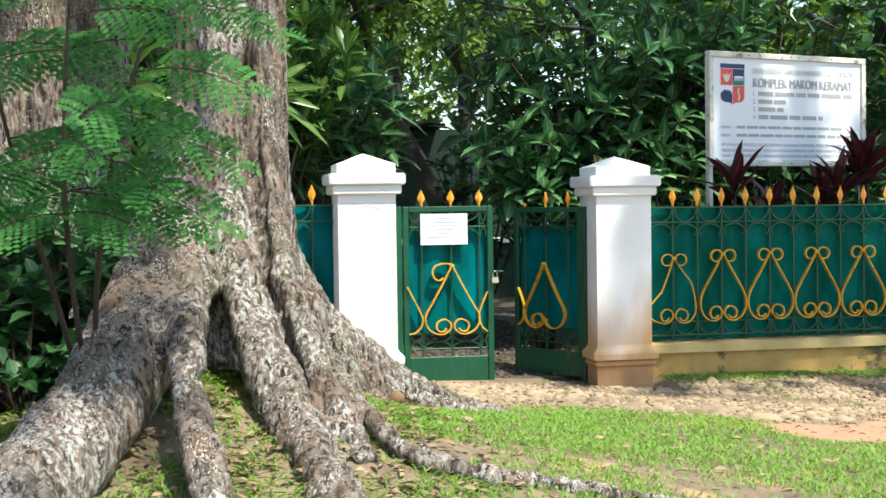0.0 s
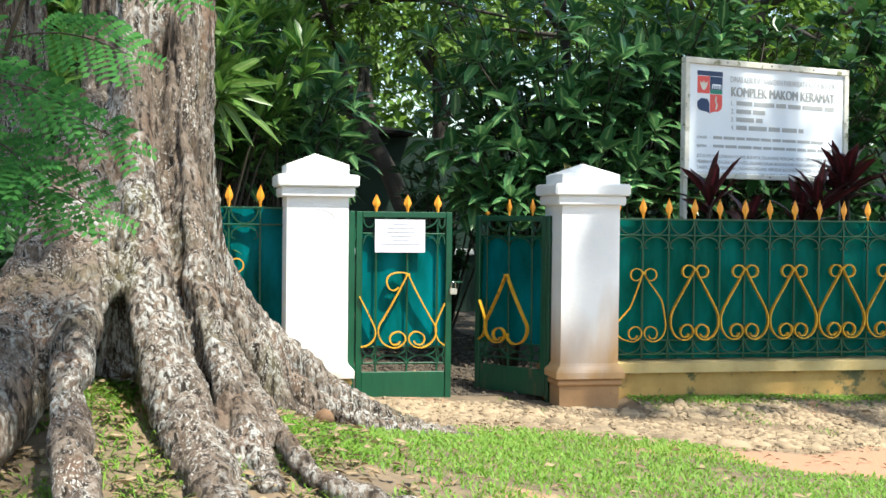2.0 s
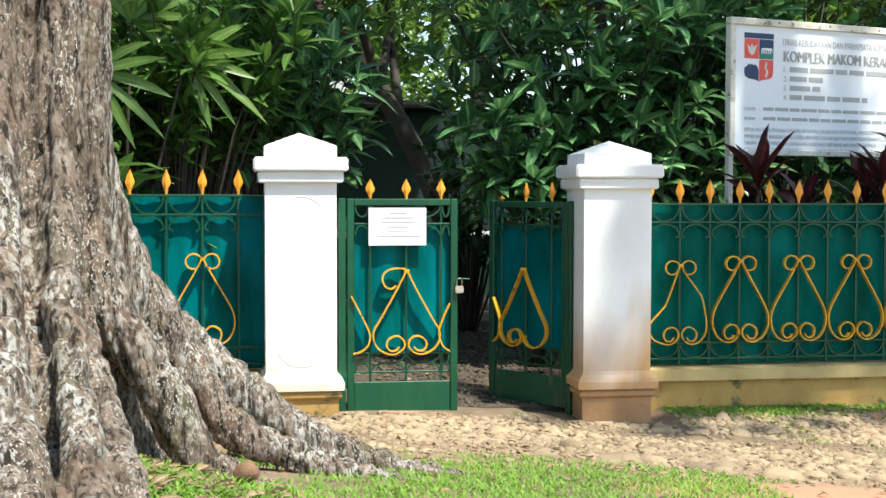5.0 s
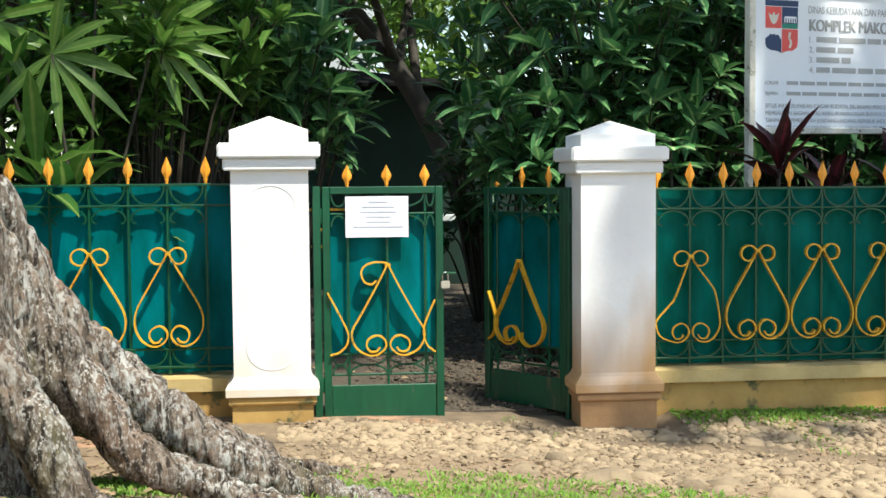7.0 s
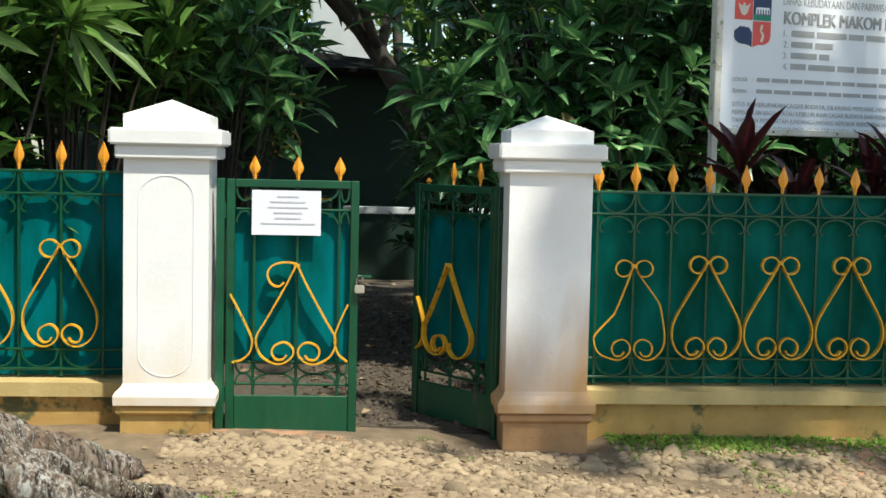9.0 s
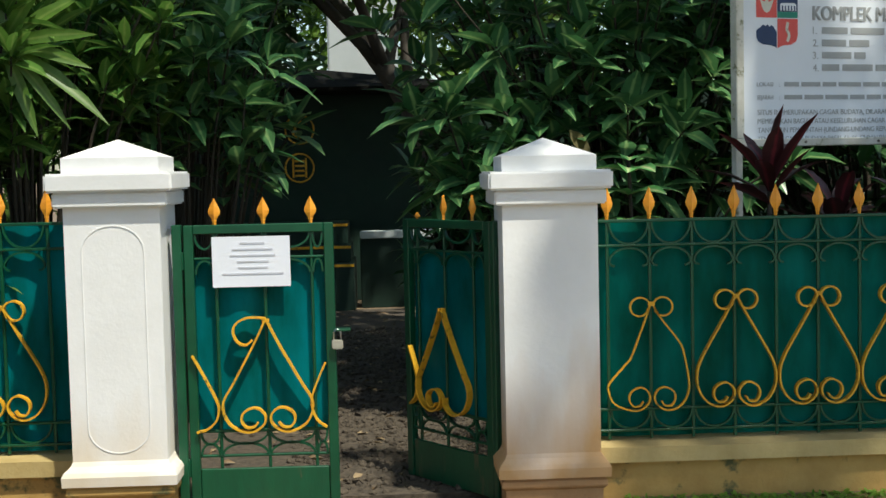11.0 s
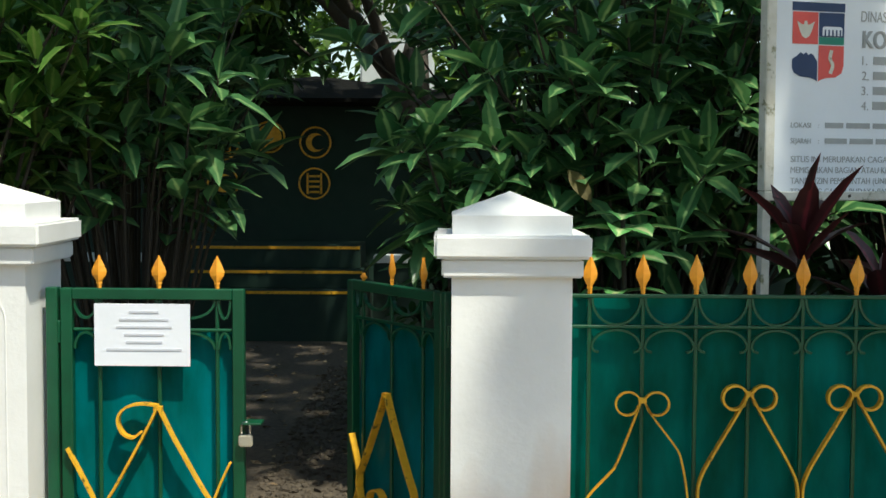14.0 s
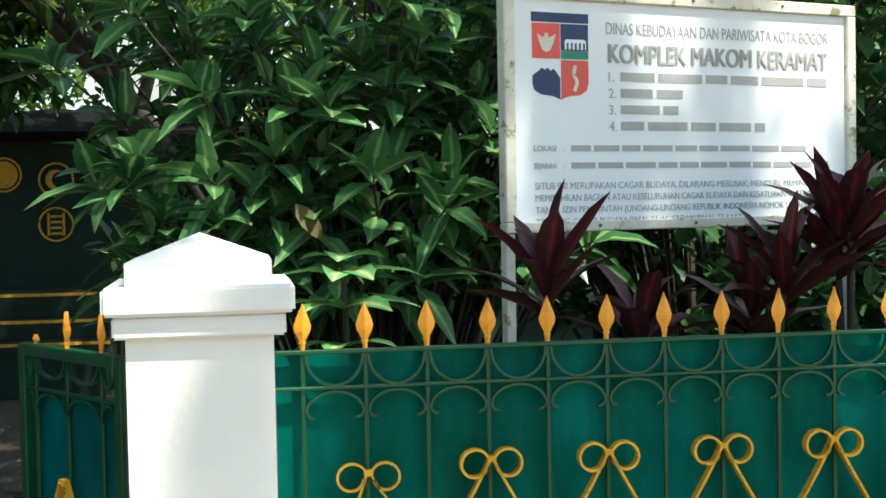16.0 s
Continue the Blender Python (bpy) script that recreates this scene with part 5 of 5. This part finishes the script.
# ---- undergrowth left of the tree ----
for k, (x, y, h, r, n) in enumerate(((-4.3, -2.0, 1.3, 0.7, 40), (-3.9, -4.0, 0.55, 0.35, 16), (-4.6, -3.2, 0.9, 0.5, 26), (-3.6, -1.2, 1.1, 0.7, 30), (-5.2, -1.5, 1.9, 0.8, 50), (-3.52, -2.95, 0.85, 0.32, 30), (-3.80, -3.05, 0.75, 0.35, 30), (-3.34, -3.25, 0.50, 0.22, 16), (-3.62, -3.45, 0.5, 0.25, 18))):
    shrub("undergrowth_shrub", (x, y, ground_z(x, y)), h, n, r, 0.12, 0.06, L_SHRUB2 if k % 2 == 0 else L_SHRUB, "leafy undergrowth beside the buttress roots", 90 + k, low=0.2, stem=0.006, group="undergrowth")


def rock_mesh(seed, sx, sy, sz, rough=0.25, sub=2):
    bm = bmesh.new()
    bmesh.ops.create_icosphere(bm, subdivisions=sub, radius=1)
    for v in bm.verts:
        d = 1 + rough * noise.noise(v.co * 1.3 + Vector((seed * 3.1, seed, 0)))
        v.co = Vector((v.co.x * sx * d, v.co.y * sy * d, v.co.z * sz * d))
    return bm


for x, y, s in ((-4.05, -3.1, 0.16), (-3.85, -2.9, 0.13), (-4.3, -3.3, 0.2), (-3.95, -3.4, 0.11)):
    r = part("rock", rock_mesh(x * 7, s, s * 0.8, s * 0.7), ROCK, None, "", True)
    r.location = (x, y, ground_z(x, y) + s * 0.3)
    tagged(r, "dark mossy rock among the undergrowth", "rock", "rocks")
r = part("round_stone", rock_mesh(3.3, 0.037, 0.036, 0.034, 0.2, 3), REDSTONE, None, "", True)
r.location = (-2.31, -3.14, ground_z(-2.31, -3.14) + 0.03)
tagged(r, "round reddish stone lying in the grass", "stone")

# ---- grass and litter ----
random.seed(101)
lawn = thing("lawn", (0, 0, 0), "patchy sunlit grass on the mound and path edge", "grass", kind="stuff")
lv = Leaves()
made = 0
for k in range(240000):
    x, y = rnd(-4.6, 2.8), rnd(-5.6, -0.25)
    n = noise.noise((x * 1.1, y * 1.1, 7.0)) + 0.5 * noise.noise((x * 3.7, y * 3.7, 2.0))
    edge = -1.75 - 0.22 * x if x < 0 else -1.75
    want = 0.60 if y < edge - 0.3 else (0.25 if y < edge else -0.35)
    if x < -2.5:
        want = min(want, 0.42)
    if x > -0.35 and -2.5 < y < -1.75:
        want = -0.5
    if y > -0.42 and x > -0.2:
        want = 0.1
    if n > want - 0.35 + rnd(-0.25, 0.25):
        continue
    g = rnd(0, 6.28)
    lv.leaf((x, y, ground_z(x, y) - 0.004), (math.cos(g) * 0.5, math.sin(g) * 0.5, rnd(0.5, 1.2)), rnd(0.025, 0.065), rnd(0.005, 0.009), 0.4, 0, 0.2, 2)
    made += 1
    if made > 95000:
        break
for k in range(9000):
    x, y = rnd(-3.7, -2.2), rnd(-5.2, -3.4)
    if noise.noise((x * 2.6, y * 2.6, 5.0)) > 0.12:
        continue
    g = rnd(0, 6.28)
    lv.leaf((x, y, ground_z(x, y) - 0.004), (math.cos(g) * 0.6, math.sin(g) * 0.6, rnd(0.4, 1.1)), rnd(0.05, 0.12), rnd(0.004, 0.007), 0.6, 0, 0.2, 3)
for k in range(5200):
    x, y = rnd(-0.2, 4.0), -0.12 - abs(random.gauss(0, 0.15))
    if noise.noise((x * 2.2, 0, 8.0)) > 0.25:
        continue
    g = rnd(0, 6.28)
    lv.leaf((x, y, ground_z(x, y) - 0.004), (math.cos(g) * 0.7, math.sin(g) * 0.7, rnd(0.3, 1.0)), rnd(0.02, 0.06), rnd(0.006, 0.016), 0.4, 0, 0.2, 3)
lv.link("blades", GRASS, lawn)
litter = thing("leaf_litter", (0, 0, 0), "dry brown leaves scattered on the earth", "litter", kind="stuff")
lv = Leaves()
for k in range(5000):
    x, y = rnd(-4.4, 1.8), rnd(-5.4, -0.4)
    if x > -2.3 and rnd(0, 1) > 0.28:
        continue
    g = rnd(0, 6.28)
    lv.leaf((x, y, ground_z(x, y) + rnd(0.003, 0.02)), (math.cos(g), math.sin(g), rnd(-0.1, 0.25)), rnd(0.025, 0.06), rnd(0.012, 0.026), 0.1, rnd(-0.6, 0.6), 0.4, 3)
for k in range(1100):
    x, y = rnd(-3.7, -2.1), rnd(-5.2, -3.3)
    g = rnd(0, 6.28)
    lv.leaf((x, y, ground_z(x, y) + rnd(0.005, 0.03)), (math.cos(g), math.sin(g), rnd(-0.1, 0.4)), rnd(0.025, 0.06), rnd(0.012, 0.028), 0.1, rnd(-0.7, 0.7), 0.4, 3)
for k in range(450):
    x, y = rnd(-2.6, 0.2), rnd(0.2, 6.6)
    g = rnd(0, 6.28)
    lv.leaf((x, y, 0.147 + rnd(0.0, 0.012)), (math.cos(g), math.sin(g), rnd(-0.05, 0.2)), rnd(0.03, 0.08), rnd(0.02, 0.04), 0.1, rnd(-0.6, 0.6), 0.4, 2)
lv.link("leaves", LITTER, litter)

# ---- cobbled strip before the gate ----
random.seed(111)
pave = thing("cobbled_strip", (0, 0, 0), "worn cobbles half sunk in sandy earth", "paving", kind="structure")
forms = []
for k in range(7):
    me = bpy.data.meshes.new("cobblestone")
    bm = rock_mesh(20 + k, 0.047 * rnd(0.8, 1.4), 0.040 * rnd(0.8, 1.2), 0.024 * rnd(0.8, 1.3), 0.5, 2)
    bm.to_mesh(me)
    bm.free()
    me.materials.append(STONE)
    me.polygons.foreach_set("use_smooth", [True] * len(me.polygons))
    forms.append(me)
rest, placed = [], []
for k in range(30000):
    x, y = rnd(-2.0, 3.6), rnd(-2.15, -0.38)
    edge = -1.55 - 0.18 * x if x < 0 else -1.55 - 0.05 * x
    if y < edge + 0.15 * noise.noise((x * 2, y * 2, 4.0)) or noise.noise((x * 1.3, y * 1.3, 9.0)) > 0.30:
        continue
    if abs(y + 0.45 + 0.42 * (x + 0.75)) < 0.10 + 0.08 * noise.noise((x * 3, y * 3, 1.0)) and -1.2 < x < 0.8:
        continue
    if ((x - 0.28) * 0.55) ** 2 + ((y + 2.1) * 1.6) ** 2 < 0.45:
        continue
    s = rnd(0.30, 0.8) if rnd(0, 1) < 0.88 else rnd(0.8, 1.4)
    if any((x - a) ** 2 + (y - b) ** 2 < (0.029 * (s + c)) ** 2 for a, b, c in placed):
        continue
    placed.append((x, y, s))
    if len(placed) > 3600:
        break
random.seed(115)
for k in range(46):
    x = rnd(-1.1, 3.2)
    placed.append((x, (-1.55 - 0.18 * x if x < 0 else -1.55 - 0.05 * x) + rnd(-0.10, 0.06), rnd(1.2, 1.9)))
placed.sort(key=lambda q: (q[0] + 0.6) ** 2 + (q[1] + 1.3) ** 2)
for k, (x, y, s) in enumerate(placed):
    me = forms[k % 7]
    m = pose(x, y, ground_z(x, y) - 0.0084 * s, rnd(-12, 12), rnd(-12, 12), rnd(0, 360)) @ Matrix.Scale(s, 4)
    if k < 300:
        ob = part("cobblestone", me, None, pave)
        ob.matrix_local = m
    else:
        rest.append(([m @ v.co for v in me.vertices], [tuple(q.vertices) for q in me.polygons]))
more = part("far_cobbles", merge(*rest), STONE, pave, "", True)
more["kind"] = "stuff"

# ---- loose pebbles on the strip and on the yard path ----
random.seed(121)
chips = []
for k in range(4):
    bm = rock_mesh(50 + k, 1.0, rnd(0.7, 0.95), rnd(0.5, 0.7), 0.6, 1)
    bm.verts.index_update()
    chips.append(([v.co.copy() for v in bm.verts], [tuple(v.index for v in f.verts) for f in bm.faces]))
    bm.free()


def scatter(name, count, x0, x1, y0, y1, small, large, height, material, label):
    v, f = [], []
    for k in range(count):
        x, y = rnd(x0, x1), rnd(y0, y1)
        r = small + (large - small) * random.random() ** 2.5
        m = pose(x, y, height(x, y) + 0.15 * r, rnd(-20, 20), rnd(-20, 20), rnd(0, 360)) @ Matrix.Scale(r, 4)
        n = len(v)
        cv, cf = chips[k % 4]
        v += [m @ c for c in cv]
        f += [tuple(i + n for i in q) for q in cf]
    return tagged(part(name, (v, f), material), label, "pebbles", kind="stuff")


scatter("loose_pebbles", 7000, -2.0, 3.2, -1.75, -0.3, 0.005, 0.022, ground_z, STONE, "small tan pebbles scattered over the earth before the gate")
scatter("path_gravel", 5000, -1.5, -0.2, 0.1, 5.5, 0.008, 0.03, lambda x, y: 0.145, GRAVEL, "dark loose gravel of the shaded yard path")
